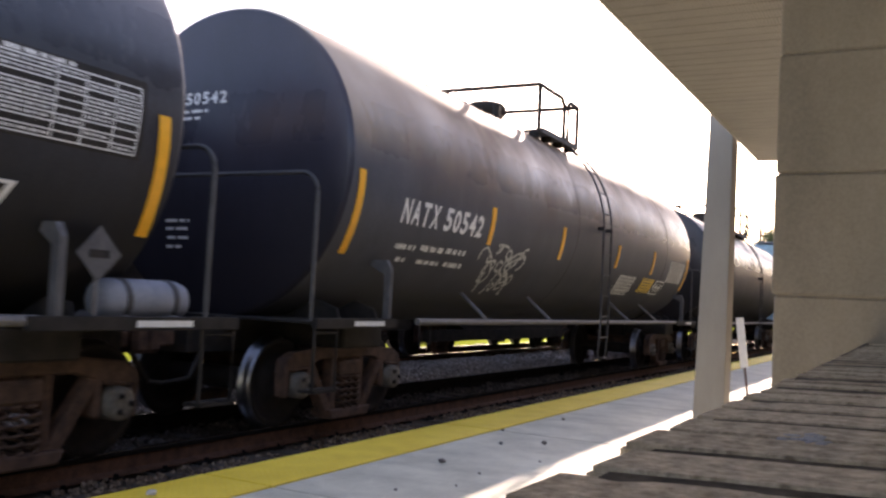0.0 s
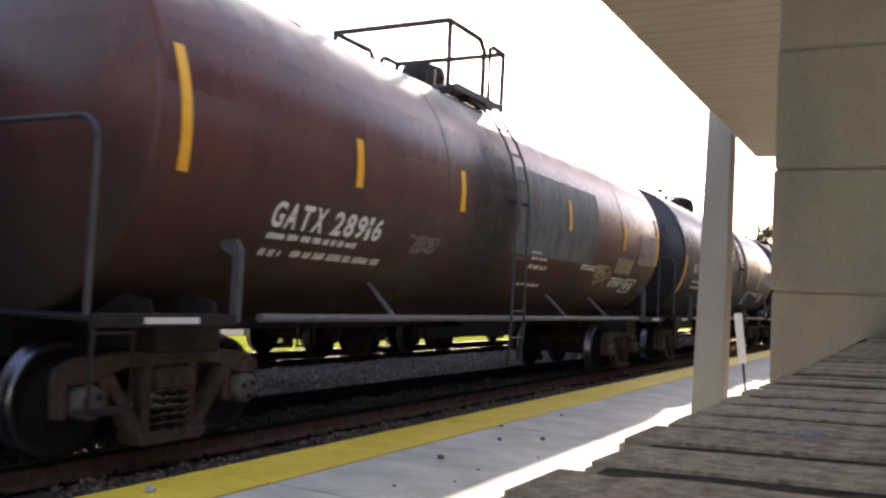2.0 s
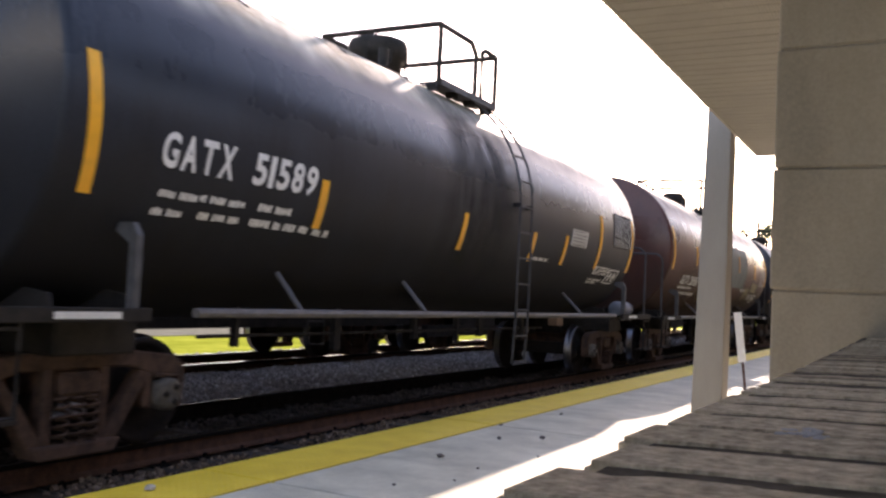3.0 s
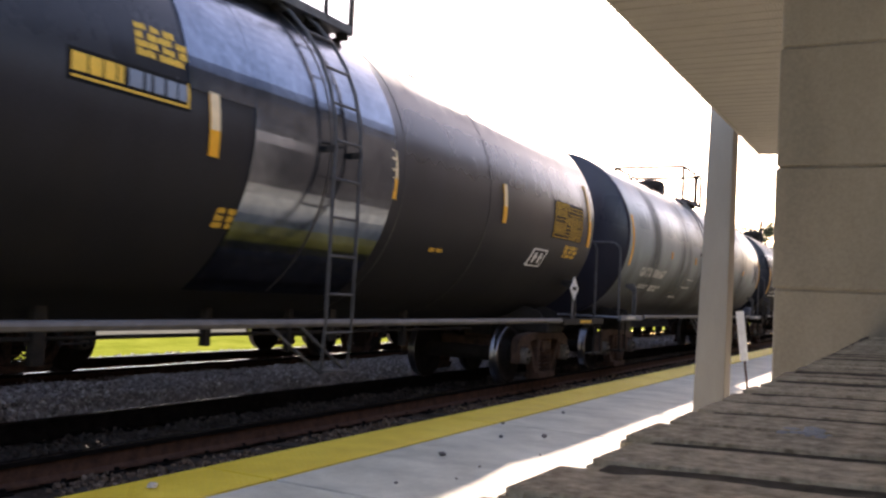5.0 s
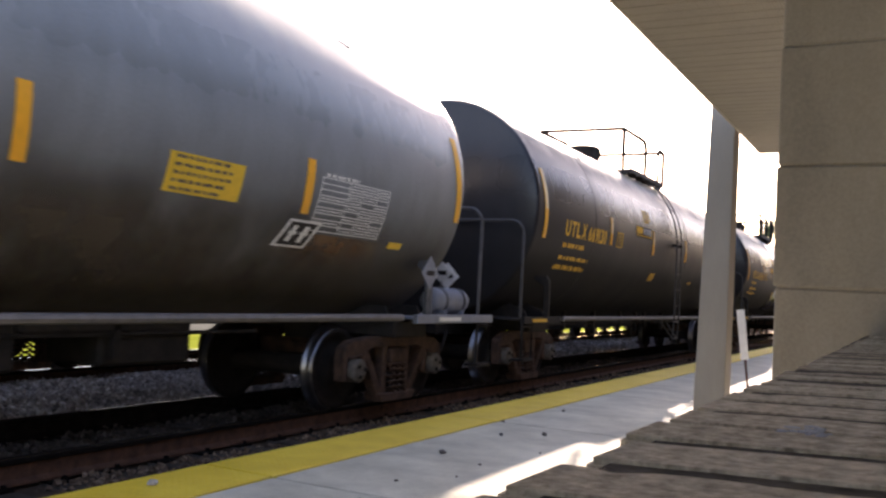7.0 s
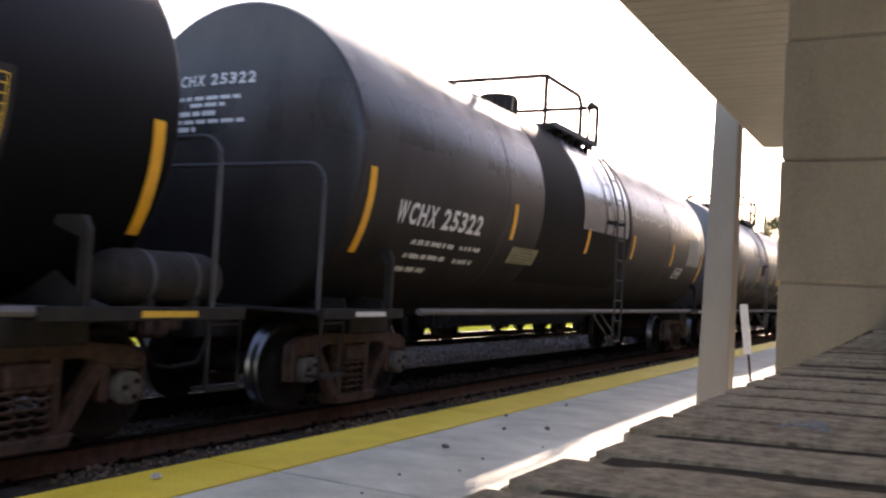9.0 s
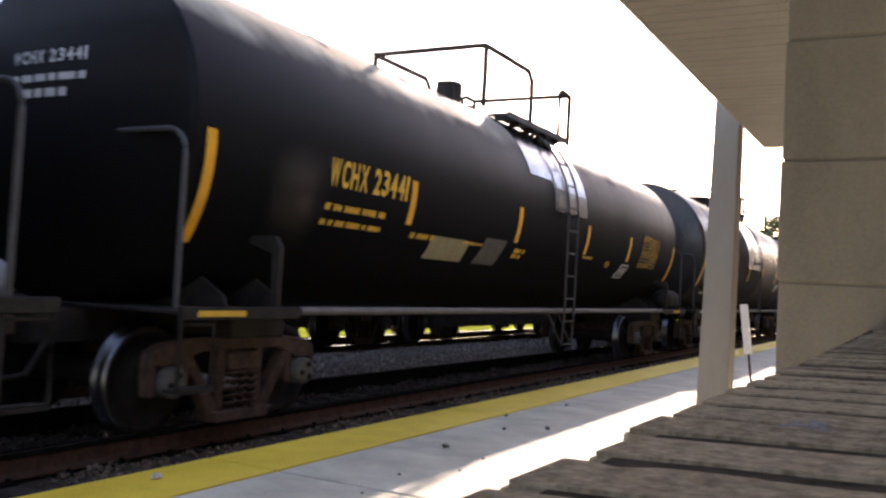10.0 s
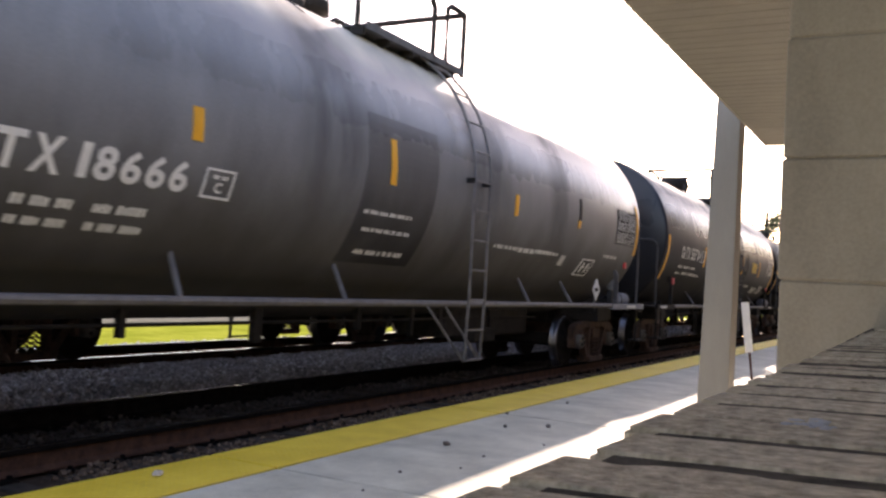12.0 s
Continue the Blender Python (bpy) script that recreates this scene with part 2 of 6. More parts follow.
def stones(name, count, x0, x1, y0, y1, z, size, seed, label, lift=None, material=None):
    """A scatter of crushed stones as one mesh."""
    rng = np.random.default_rng(seed)
    base = np.array([(sx, sy, sz) for sz in (-1, 1) for sy in (-1, 1) for sx in (-1, 1)], float)
    quads = np.array([(0, 2, 3, 1), (4, 5, 7, 6), (0, 1, 5, 4), (2, 6, 7, 3), (0, 4, 6, 2), (1, 3, 7, 5)])
    s = size * rng.uniform(0.35, 1.0, (count, 1, 1)) * rng.uniform(0.6, 1.1, (count, 1, 3)) * 0.5
    v = base[None] * s * rng.uniform(0.55, 1.15, (count, 8, 3))
    q = rng.normal(size=(count, 4))
    q /= np.linalg.norm(q, axis=1, keepdims=True)
    w, x, y, zq = q.T
    rot = np.stack([np.stack([1 - 2 * (y * y + zq * zq), 2 * (x * y - zq * w), 2 * (x * zq + y * w)], -1),
                    np.stack([2 * (x * y + zq * w), 1 - 2 * (x * x + zq * zq), 2 * (y * zq - x * w)], -1),
                    np.stack([2 * (x * zq - y * w), 2 * (y * zq + x * w), 1 - 2 * (x * x + y * y)], -1)], 1)
    v = np.einsum("nij,nkj->nki", rot, v)
    cx, cy = rng.uniform(x0, x1, count), rng.uniform(y0, y1, count)
    cz = z + rng.uniform(-0.35, 0.35, count) * size + 0.02 * np.sin(cx * 5 + 1.3 * np.sin(cy * 2)) + 0.015 * np.sin(cy * 4.1)
    if lift is not None:
        cz = cz + lift(cx, cy)
    v += np.stack([cx, cy, cz], -1)[:, None]
    faces = (quads[None] + 8 * np.arange(count)[:, None, None]).reshape(-1, 4)
    me = bpy.data.meshes.new(name)
    me.from_pydata(v.reshape(-1, 3).tolist(), [], faces.tolist())
    return tagged(place(name, me, material or M_STONE), label=label, category="gravel", kind="stuff")


def stone_by_stone(m):
    """Crushed stone whose tone changes from stone to stone."""
    n, ln = m.node_tree.nodes, m.node_tree.links
    geo = n.new("ShaderNodeNewGeometry")
    b = n["Principled BSDF"]
    src = b.inputs["Base Color"].links[0].from_socket
    ramp = n.new("ShaderNodeValToRGB")
    e = ramp.color_ramp.elements
    e[0].color, e[1].color = (0.35, 0.32, 0.30, 1), (1, 0.96, 0.93, 1)
    mid = e.new(0.75)
    mid.color = (0.62, 0.56, 0.53, 1)
    ln.new(geo.outputs["Random Per Island"], ramp.inputs[0])
    mix = n.new("ShaderNodeMix")
    mix.data_type, mix.blend_type = "RGBA", "MULTIPLY"
    mix.inputs["Factor"].default_value = 1
    ln.new(src, mix.inputs["A"])
    ln.new(ramp.outputs[0], mix.inputs["B"])
    ln.new(mix.outputs["Result"], b.inputs["Base Color"])


for m in (M_STONE, M_BROWNSTONE, M_OILY):
    stone_by_stone(m)
stones("ballast_by_platform", 8000, -5.72, -4.36, 2.0, 17, -0.245, 0.058, 1, "loose rust-brown crushed stone beside the platform edge", material=M_BROWNSTONE)
stones("ballast_by_platform", 4000, -5.72, -4.36, 17, 50, -0.24, 0.075, 2, "loose rust-brown crushed stone beside the platform edge", material=M_BROWNSTONE)
stones("ballast_between_rails", 9000, -7.3, -5.95, 2.0, 24, -0.235, 0.055, 3, "oily black crushed stone between the rails", material=M_OILY)
stones("ballast_between_tracks", 30000, -10.55, -7.46, 4.0, 22, -0.135, 0.065, 4, "grey crushed stone between the two tracks", lift=lambda x, y: 0.05 * np.cos((x + 8.95) * 1.0))
stones("ballast_between_tracks", 9000, -10.55, -7.46, 22, 60, -0.125, 0.10, 5, "grey crushed stone between the two tracks")
stones("ballast_far_track", 7000, -14.2, -10.7, 5.0, 30, -0.22, 0.075, 6, "crushed stone round the far track")


def rail_outline(x):
    return [(x - 0.07, -0.195), (x + 0.07, -0.195), (x + 0.07, -0.182), (x + 0.012, -0.155), (x + 0.010, -0.045), (x - 0.010, -0.045), (x - 0.012, -0.155), (x - 0.07, -0.182)]


def rail_head_outline(x):
    return [(x + 0.011, -0.050), (x + 0.036, -0.040), (x + 0.037, -0.008), (x + 0.028, -0.001), (x - 0.028, -0.001), (x - 0.037, -0.008), (x - 0.036, -0.040), (x - 0.011, -0.050)]


tie_bm = boxes((-1.3, 1.3, -0.115, 0.115, -0.38, -0.213), bevel=0.012)
tie_me = bpy.data.meshes.new("tie")
tie_bm.to_mesh(tie_me)
tie_bm.free()
plate_bm = boxes((-0.16, 0.16, -0.09, 0.09, -0.215, -0.193), (-0.10, -0.07, -0.07, -0.04, -0.198, -0.168), (0.07, 0.10, 0.04, 0.07, -0.198, -0.168))
plate_me = bpy.data.meshes.new("tie_plate")
plate_bm.to_mesh(plate_me)
plate_bm.free()


def track(x, z, y0, y1, ties_to, label, greasy=None):
    t = empty("railway_track", pose(x, 0, z), label=label, category="track", kind="structure")
    for s in (-0.7525, 0.7525):
        # far rail near-black all over: the train's shade is put into its colour
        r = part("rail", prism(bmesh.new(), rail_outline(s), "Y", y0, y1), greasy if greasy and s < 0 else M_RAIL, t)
        part("rail_head", prism(bmesh.new(), rail_head_outline(s), "Y", y0, y1), M_GREASE_SHADE, r, "dark greasy rail head")
        bm = boxes((s - 0.027, s + 0.027, y0, y1, -0.0012, 0.003))
        part("running_surface", bm, M_RAILTOP, r, "bright worn running surface")
    y = y0 + 0.3
    rng = random.Random(5)
    while y < ties_to:
        tie = place("tie", tie_me, M_TIE, t, at=pose(rng.uniform(-0.04, 0.04), y, rng.uniform(-0.006, 0.004), 0, 0, rng.uniform(-1, 1)))
        for s in (-0.7525, 0.7525):
            place("tie_plate", plate_me, M_GREASE_SHADE, tie, at=pose(s, 0, 0))
        y += 0.53
    return t


track(TRACK, RAIL_Z, -30, 240, 36, "rusty steel rails on dark wooden ties in gravel", greasy=M_GREASE_SHADE)
track(TRACK_2, 0.0, -30, 240, 30, "second track with polished rails on wooden ties")

# platform: slabs, tactile strip, edge
plat = empty("platform", pose(0, 0, 0), label="grey concrete station platform with a yellow edge strip", category="platform", kind="structure")
y = 4.75 - 4 * SLAB
slab_bm = boxes((STRIP_IN + 0.012, 2.6, 0.014, SLAB - 0.014, -0.35, PLAT_Z), bevel=0.008)
slab_me = bpy.data.meshes.new("slab")
slab_bm.to_mesh(slab_me)
slab_bm.free()
edge_bm = boxes((PLAT_EDGE + 0.012, STRIP_IN - 0.008, 0.010, SLAB - 0.010, -0.35, PLAT_Z + 0.004), bevel=0.005)
edge_me = bpy.data.meshes.new("warning_panel")
edge_bm.to_mesh(edge_me)
edge_bm.free()
for i in range(26):
    place("slab", slab_me, M_CONCRETE, plat, at=pose(0, y + i * SLAB, 0))
    place("warning_panel", edge_me, M_YELLOW, plat, at=pose(0, y + i * SLAB, 0))
part("platform_base", boxes((PLAT_EDGE + 0.03, 2.55, y, y + 26 * SLAB, -0.5, PLAT_Z - 0.02)), M_MORTAR, plat)


def dome_rows(y0, y1):
    """Rows of low truncated domes on the warning strip, one mesh."""
    v, f = [], []
    nx = 10
    for j in range(int((y1 - y0) / 0.0605)):
        for i in range(nx):
            cx, cy = PLAT_EDGE + 0.035 + 0.06 * i, y0 + 0.03 + 0.0605 * j
            k0 = len(v)
            for r, z in ((0.0125, PLAT_Z + 0.0035), (0.007, PLAT_Z + 0.0065)):
                for k in range(6):
                    v.append((cx + r * math.cos(k * math.pi / 3), cy + r * math.sin(k * math.pi / 3), z))
            for k in range(6):
                f.append((k0 + k, k0 + (k + 1) % 6, k0 + 6 + (k + 1) % 6, k0 + 6 + k))
            f.append(tuple(k0 + 6 + k for k in range(6)))
    me = bpy.data.meshes.new("tactile_domes")
    me.from_pydata(v, [], f)
    tagged(place("tactile_domes", me, M_YELLOW, plat), kind="stuff")


dome_rows(3.0, 14.0)

# pebbles and leaves on the platform
def pebble(x, y, z, size, seed, material, label, category):
    rng = random.Random(seed)
    bm = bmesh.new()
    bmesh.ops.create_icosphere(bm, subdivisions=2, radius=size)
    for v in bm.verts:
        v.co *= 1 + 0.45 * noise.noise(v.co / size * 1.1 + Vector((seed, 0, 0)))
        v.co.z *= 0.62
    low = min(v.co.z for v in bm.verts)
    ob = part(category.replace(" ", "_"), bm, material)
    ob.matrix_basis = pose(x, y, z - low - 0.002, 0, 0, rng.uniform(0, 180))
    tagged(ob, label=label, category=category, group="litter on the platform")


for k, (x, y, size) in enumerate(((-3.29, 6.31, 0.028), (-3.02, 7.80, 0.026), (-3.32, 7.50, 0.020), (-3.66, 8.3, 0.016), (-2.86, 6.1, 0.012), (-3.05, 5.2, 0.012), (-2.8, 5.6, 0.010), (-3.5, 9.6, 0.018), (-2.95, 4.6, 0.010), (-2.7, 6.9, 0.010))):
    pebble(x, y, PLAT_Z, size, 3 + k, M_OILY, "small dark stone lying on the concrete platform", "pebble")
pebble(-4.10, 4.06, PLAT_Z + 0.004, 0.032, 40, M_STONE, "pale grey stone lying on the yellow strip", "pebble")

# low wall with its cap of bricks on edge; the camera stands on it
CAP_Z = EYE[2] - 0.065
WALL_Y0, WALL_Y1 = -0.6, 2.345
low = empty("low_wall", pose(0, 0, 0), label="low wall capped with long weathered grey-brown bricks", category="wall", kind="structure")
part("wall_body", boxes((-0.10, 0.27, WALL_Y0, WALL_Y1, PLAT_Z, CAP_Z - 0.098)), M_BRICK, low)
# the cap falls towards the track and rises a little along the wall
CAP = Matrix.Translation((-0.121, 0.274, CAP_Z)) @ pose(0, 0, 0, 0.35, -2.2, 0) @ Matrix.Translation((0.121, -0.274, 0))
part("mortar_bed", boxes((-0.108, 0.275, WALL_Y0, WALL_Y1, -0.105, -0.0015)), M_MORTAR, low, "dark dirty mortar").matrix_basis = CAP


def rough_brick(seed):
    """A worn brick on edge: slightly uneven faces, rounded arrises."""
    rng = random.Random(seed)
    bm = boxes((0, 0.392, 0, 0.0640, -0.095, 0.0))
    bmesh.ops.bevel(bm, geom=bm.edges[:], offset=0.003, segments=2, affect="EDGES")
    bmesh.ops.subdivide_edges(bm, edges=[e for e in bm.edges if abs(e.verts[0].co.x - e.verts[1].co.x) > 0.1], cuts=14)
    ph = rng.uniform(0, 60)
    for v in bm.verts:
        p = v.co * 28
        v.co.z += 0.0007 * noise.noise(Vector((p.x + ph, p.y, 1)))
        v.co.y += 0.0022 * noise.noise(Vector((p.x + ph, 5, p.z)))
        v.co.x += 0.003 * noise.noise(Vector((ph, p.y, p.z)))
    me = bpy.data.meshes.new("brick")
    bm.to_mesh(me)
    bm.free()
    return me


bricks = [rough_brick(s) for s in range(6)]
rng = random.Random(11)
y = WALL_Y0 + 0.033
while y < WALL_Y1 - 0.06:
    place("coping_brick", bricks[rng.randrange(6)], M_BRICK, low, at=CAP @ pose(-0.119 + 0.011 * (y - 0.62) + rng.uniform(-0.004, 0.004), y, rng.uniform(-0.0006, 0.0006), -1.15 + rng.uniform(-0.7, 0.7), rng.uniform(-0.2, 0.2), rng.uniform(-0.3, 0.3)))
    y += 0.0705

# a smear of pale blue paint dried on the bricks
bm = bmesh.new()
for k in range(22):
    u, w = rng.uniform(-0.060, -0.036), rng.uniform(-1, 1)
    m = CAP @ pose(u, 0.487 + 0.022 * w * abs(w), -0.0004, 0, 0, rng.uniform(0, 180))
    bmesh.ops.create_icosphere(bm, subdivisions=1, radius=1.0, matrix=m @ Matrix.Diagonal((rng.uniform(0.0012, 0.0050), rng.uniform(0.0012, 0.0040), 0.0010, 1)))
part("paint_smear", bm, plain("pale_blue_paint", (0.34, 0.36, 0.41), 0.8, var=0.2), low, "dried smear of pale blue paint", smooth=True)

# masonry pier
PIER_Y, PIER_X = 2.35, -0.322
pier = empty("masonry_pier", pose(0, 0, 0), label="beige masonry pier of large smooth blocks under the canopy", category="pier", kind="structure")
part("core", boxes((PIER_X + 0.007, 0.42, PIER_Y + 0.007, PIER_Y + 0.6, PLAT_Z, 3.18)), M_PIER, pier, "recessed joints")
z0, H_BLOCK = 1.434 - 5 * 0.303, 0.303
for i in range(11):
    lo, hi = max(z0 + i * H_BLOCK, PLAT_Z), min(z0 + (i + 1) * H_BLOCK, 3.179)
    jig = (0.0, 0.003, -0.002)[i % 3]
    part("block", boxes((PIER_X + jig, 0.43, PIER_Y + jig, PIER_Y + 0.61, lo + 0.002, hi - 0.002), bevel=0.004), M_PIER, pier)

# canopy
SOFFIT, CAN_X, CAN_Y1 = EYE[2] + 1.80, -1.695, 10.84
bm = bmesh.new()
y = -6.0
while y < CAN_Y1 - 0.01:
    y1 = min(y + 0.305, CAN_Y1)
    for k in range(2):
        a, b = y + k * 0.1525, min(y + (k + 1) * 0.1525, y1)
        if b - a > 0.02:
            prism(bm, [(a, SOFFIT + 0.03), (a, SOFFIT + 0.008), (a + 0.012, SOFFIT), (b - 0.012, SOFFIT), (b, SOFFIT + 0.008), (b, SOFFIT + 0.03)], "X", CAN_X + 0.02, 2.6)
    y = y1
tagged(part("ceiling", bm, M_SOFFIT), label="cream ribbed soffit panels under the platform canopy", category="ceiling", kind="structure")
can = empty("canopy_roof", pose(0, 0, 0), label="flat platform canopy roof with a metal fascia", category="roof", kind="structure")
part("roof_slab", boxes((CAN_X + 0.03, 2.9, -6.0, CAN_Y1 - 0.02, SOFFIT + 0.031, SOFFIT + 0.32)), M_FASCIA, can)
part("fascia", boxes((CAN_X, CAN_X + 0.02, -6.0, CAN_Y1, SOFFIT - 0.006, SOFFIT + 0.34)), M_FASCIA, can)
part("fascia", boxes((CAN_X, 2.9, CAN_Y1, CAN_Y1 + 0.02, SOFFIT - 0.006, SOFFIT + 0.34)), M_FASCIA, can)

# station wall behind the camera
tagged(part("wall_station", boxes((2.6, 2.85, -6.0, 12.0, PLAT_Z, SOFFIT + 0.03))  , M_PIER), label="plain beige station wall", category="wall", kind="structure")

# unseen wall, added to keep the sun off the platform behind the eye
tagged(part("wall_north", boxes((0.432, 2.598, PIER_Y + 0.06, PIER_Y + 0.26, PLAT_Z, SOFFIT + 0.028)), M_PIER), label="plain beige wall beside the pier, unseen and added to block the sun", category="wall", kind="structure")

# unseen block added behind the pier, to cut bright sky reflections on the tanks
M_BLOCKER = grained("brown_blocker_brick", (0.028, 0.025, 0.023), (0.062, 0.055, 0.050), 9, 0.9, bump=0.2, spec=0.2)
station = empty("station_building", pose(0, 0, 0), label="unseen dark block added beyond the pier to keep sky glow off the tanks", category="building")
part("trackside_wall", boxes((-0.26, -0.06, PIER_Y + 0.615, CAN_Y1 - 0.1, PLAT_Z, SOFFIT + 0.028), (-0.26, -0.06, CAN_Y1 + 0.05, 118, PLAT_Z, 7.6)), M_BLOCKER, station)
part("roof", prism(bmesh.new(), [(-0.9, 7.6), (5.2, 7.6), (2.1, 9.4)], "Y", CAN_Y1 + 0.05, 118.4), M_TIE, station, "dark roof of the added block")
part("end_wall", boxes((-0.06, 4.6, 117.8, 118, PLAT_Z, 7.6)), M_BLOCKER, station)

# column outside the canopy's edge
col = empty("canopy_column", pose(0, 0, 0), label="cream painted square column with a slight taper", category="column")
bm = bmesh.new()
v = [bm.verts.new(p) for p in ((-2.035, 9.40, PLAT_Z), (-1.722, 9.40, PLAT_Z), (-1.722, 9.72, PLAT_Z), (-2.035, 9.72, PLAT_Z),
                               (-1.955, 9.40, SOFFIT + 0.33), (-1.715, 9.40, SOFFIT + 0.33), (-1.715, 9.70, SOFFIT + 0.33), (-1.955, 9.70, SOFFIT + 0.33))]
for f in ((0, 3, 2, 1), (4, 5, 6, 7), (0, 1, 5, 4), (1, 2, 6, 5), (2, 3, 7, 6), (3, 0, 4, 7)):
    bm.faces.new([v[i] for i in f])
bmesh.ops.bevel(bm, geom=bm.edges[:], offset=0.008, segments=2, affect="EDGES")
part("shaft", bm, M_COLUMN, col)

# leaning marker post
post = empty("marker_post", pose(0, 0, 0), label="leaning thin brown post with a narrow white marker board", category="marker post")
bm = bmesh.new()
foot, top = Vector((-1.965, 12.5, PLAT_Z)), Vector((-2.115, 12.5, 1.34))
tube(bm, [foot, foot + (top - foot) * 0.97], 0.016, 8)
part("pole", bm, M_RAIL, post)
d = (top - foot)
bm = bmesh.new()
a, b = foot + d * 0.46, top
prism(bm, [(a.x - 0.05, a.z), (a.x + 0.05, a.z + 0.01), (b.x + 0.05, b.z), (b.x - 0.05, b.z - 0.01)], "Y", 12.46, 12.478)
part("board", bm, M_WHITE, post, "narrow faded white marker board")


# ---- beyond the second track ----
M_PARKED = grained("sooty_hopper_paint", (0.010, 0.009, 0.008), (0.035, 0.030, 0.026), 4, 0.85, bump=0.2, spec=0.15)


def parked_car(y, belly=0.70):
    """A short dark hopper car standing on the second track."""
    c = empty("parked_hopper_car", pose(TRACK_2, y, 0), label="dark parked hopper car standing on the second track", category="hopper car", group="parked hopper cars")
    bm = bmesh.new()
    prism(bm, [(-5.3, 1.15), (-5.3, 4.2), (5.3, 4.2), (5.3, 1.15), (4.9, 1.15), (2.7, belly), (-2.7, belly), (-4.9, 1.15)], "X", -1.45, 1.45)
    part("hopper_body", bm, M_PARKED, c)
    for k in range(11):
        part("side_post", boxes((1.45, 1.53, -5.0 + k - 0.05, -5.0 + k + 0.05, 0.95, 4.2)), M_PARKED, c)
    part("side_sill", boxes((1.36, 1.50, -5.35, 5.35, belly - 0.02, belly + 0.25)), M_PARKED, c)
    part("centre_sill", boxes((-0.2, 0.2, -5.7, 5.7, belly, belly + 0.3)), M_BLACK, c)
    for s in (-1, 1):
        bogie(c, s * 3.97, rolling=False)
    return c


M_PALE_WALL = grained("pale_cladding", (0.34, 0.35, 0.33), (0.46, 0.46, 0.43), 0.8, 0.7, bump=0.02, fine=6)
M_PAVING = grained("pale_gravel_yard", (0.10, 0.105, 0.085), (0.18, 0.18, 0.148), 1.2, 0.9, bump=0.2, fine=20, spec=0.0)
tagged(part("yard", boxes((-60, -23, -40, 300, -0.56, -0.53)), M_PAVING), label="pale gravel yard beyond the grass", category="yard", kind="structure")
shed = empty("warehouse", pose(-52, 60, -0.53), label="long low pale warehouse with roller doors", category="building")
part("wall", boxes((-6, 6, -70, 70, 0, 4.6)), M_PALE_WALL, shed)
part("roof", prism(bmesh.new(), [(-6.3, 4.6), (6.3, 4.6), (0, 6.0)], "Y", -70.4, 70.4), M_GREY, shed)
for k in range(10):
    d = part("roller_door", boxes((6.0, 6.06, -62 + k * 13, -58 + k * 13, 0, 3.4)), M_GREY, shed)


def bare_tree(x, y, h, seed):
    """A thin tree: tapered trunk, limbs and a crown of many small leaves."""
    rng = random.Random(seed)
    t = empty("tree", pose(x, y, -0.55), label="thin far tree with a sparse uneven crown", category="tree")
    bm = bmesh.new()
    tube(bm, [(0, 0, 0), (0.2, 0.1, h * 0.35), (0.1, 0.3, h * 0.65), (0.2, 0.1, h * 0.95)], 0.18, 8)
    tips = []
    for k in range(16):
        z = h * rng.uniform(0.45, 0.92)
        a = rng.uniform(0, 6.28)
        r = h * rng.uniform(0.08, 0.22)
        e = Vector((r * math.cos(a), r * math.sin(a), z + h * rng.uniform(0.03, 0.12)))
        tube(bm, [(0.15, 0.2, z), tuple(e * 0.6 + Vector((0, 0, z)) * 0.4), tuple(e)], 0.05, 5)
        tips += [e, e * 0.75 + Vector((0, 0, z * 0.25))]
    part("trunk", bm, M_TIE, t)
    v, f = [], []
    for e in tips:
        for k in range(70):
            c = e + Vector((rng.gauss(0, 0.5), rng.gauss(0, 0.5), rng.gauss(0, 0.35)))
            u = Vector((rng.gauss(0, 1), rng.gauss(0, 1), rng.gauss(0, 1))).normalized() * 0.14
            w = u.cross(Vector((rng.gauss(0, 1), rng.gauss(0, 1), rng.gauss(0, 1)))).normalized() * 0.07
            i = len(v)
            v += [tuple(c - u), tuple(c + w), tuple(c + u), tuple(c - w)]
            f.append((i, i + 1, i + 2, i + 3))
    me = bpy.data.meshes.new("crown")
    me.from_pydata(v, [], f)
    place("crown", me, M_LEAF, t)


M_LEAF = grained("dull_green_leaves", (0.04, 0.06, 0.02), (0.10, 0.13, 0.05), 3, 0.6, bump=0)
bare_tree(-18.3, 120, 14.0, 3)
bare_tree(-21.5, 138, 13.0, 4)


# ---- tank cars ----
KNUCKLE, DISH = 0.07, 0.18   # the heads: a tight knuckle at the rim, then a shallow dish
AXIS = -0.19      # the tank's axis, across the car


def head_curve(R):
    """The head's profile from the rim to its middle, as (radius, depth)."""
    flat = math.asin(2 * (R - KNUCKLE) * DISH / ((R - KNUCKLE) ** 2 + DISH ** 2))
    out = [(R - KNUCKLE + KNUCKLE * math.cos(a), KNUCKLE * math.sin(a)) for a in np.linspace(0, math.pi / 2 - flat, 6)]
    r0, d0 = out[-1]
    S = (r0 * r0 + DISH * DISH) / (2 * DISH)
    return out + [(max(r0 * q, 0.004), d0 + math.sqrt(S * S - (r0 * q) ** 2) - S + DISH) for q in np.linspace(0.93, 0, 13)]


def ring_profile(y0, y1, R):
    """Tank from y0 to y1 with dished heads on both ends."""
    p = head_curve(R)
    out = [(r, y0 - d) for r, d in p[::-1]]
    for k in np.linspace(y0, y1, 5)[1:]:
        out.append((R, float(k)))
    return out + [(r, y1 + d) for r, d in p[1:]]


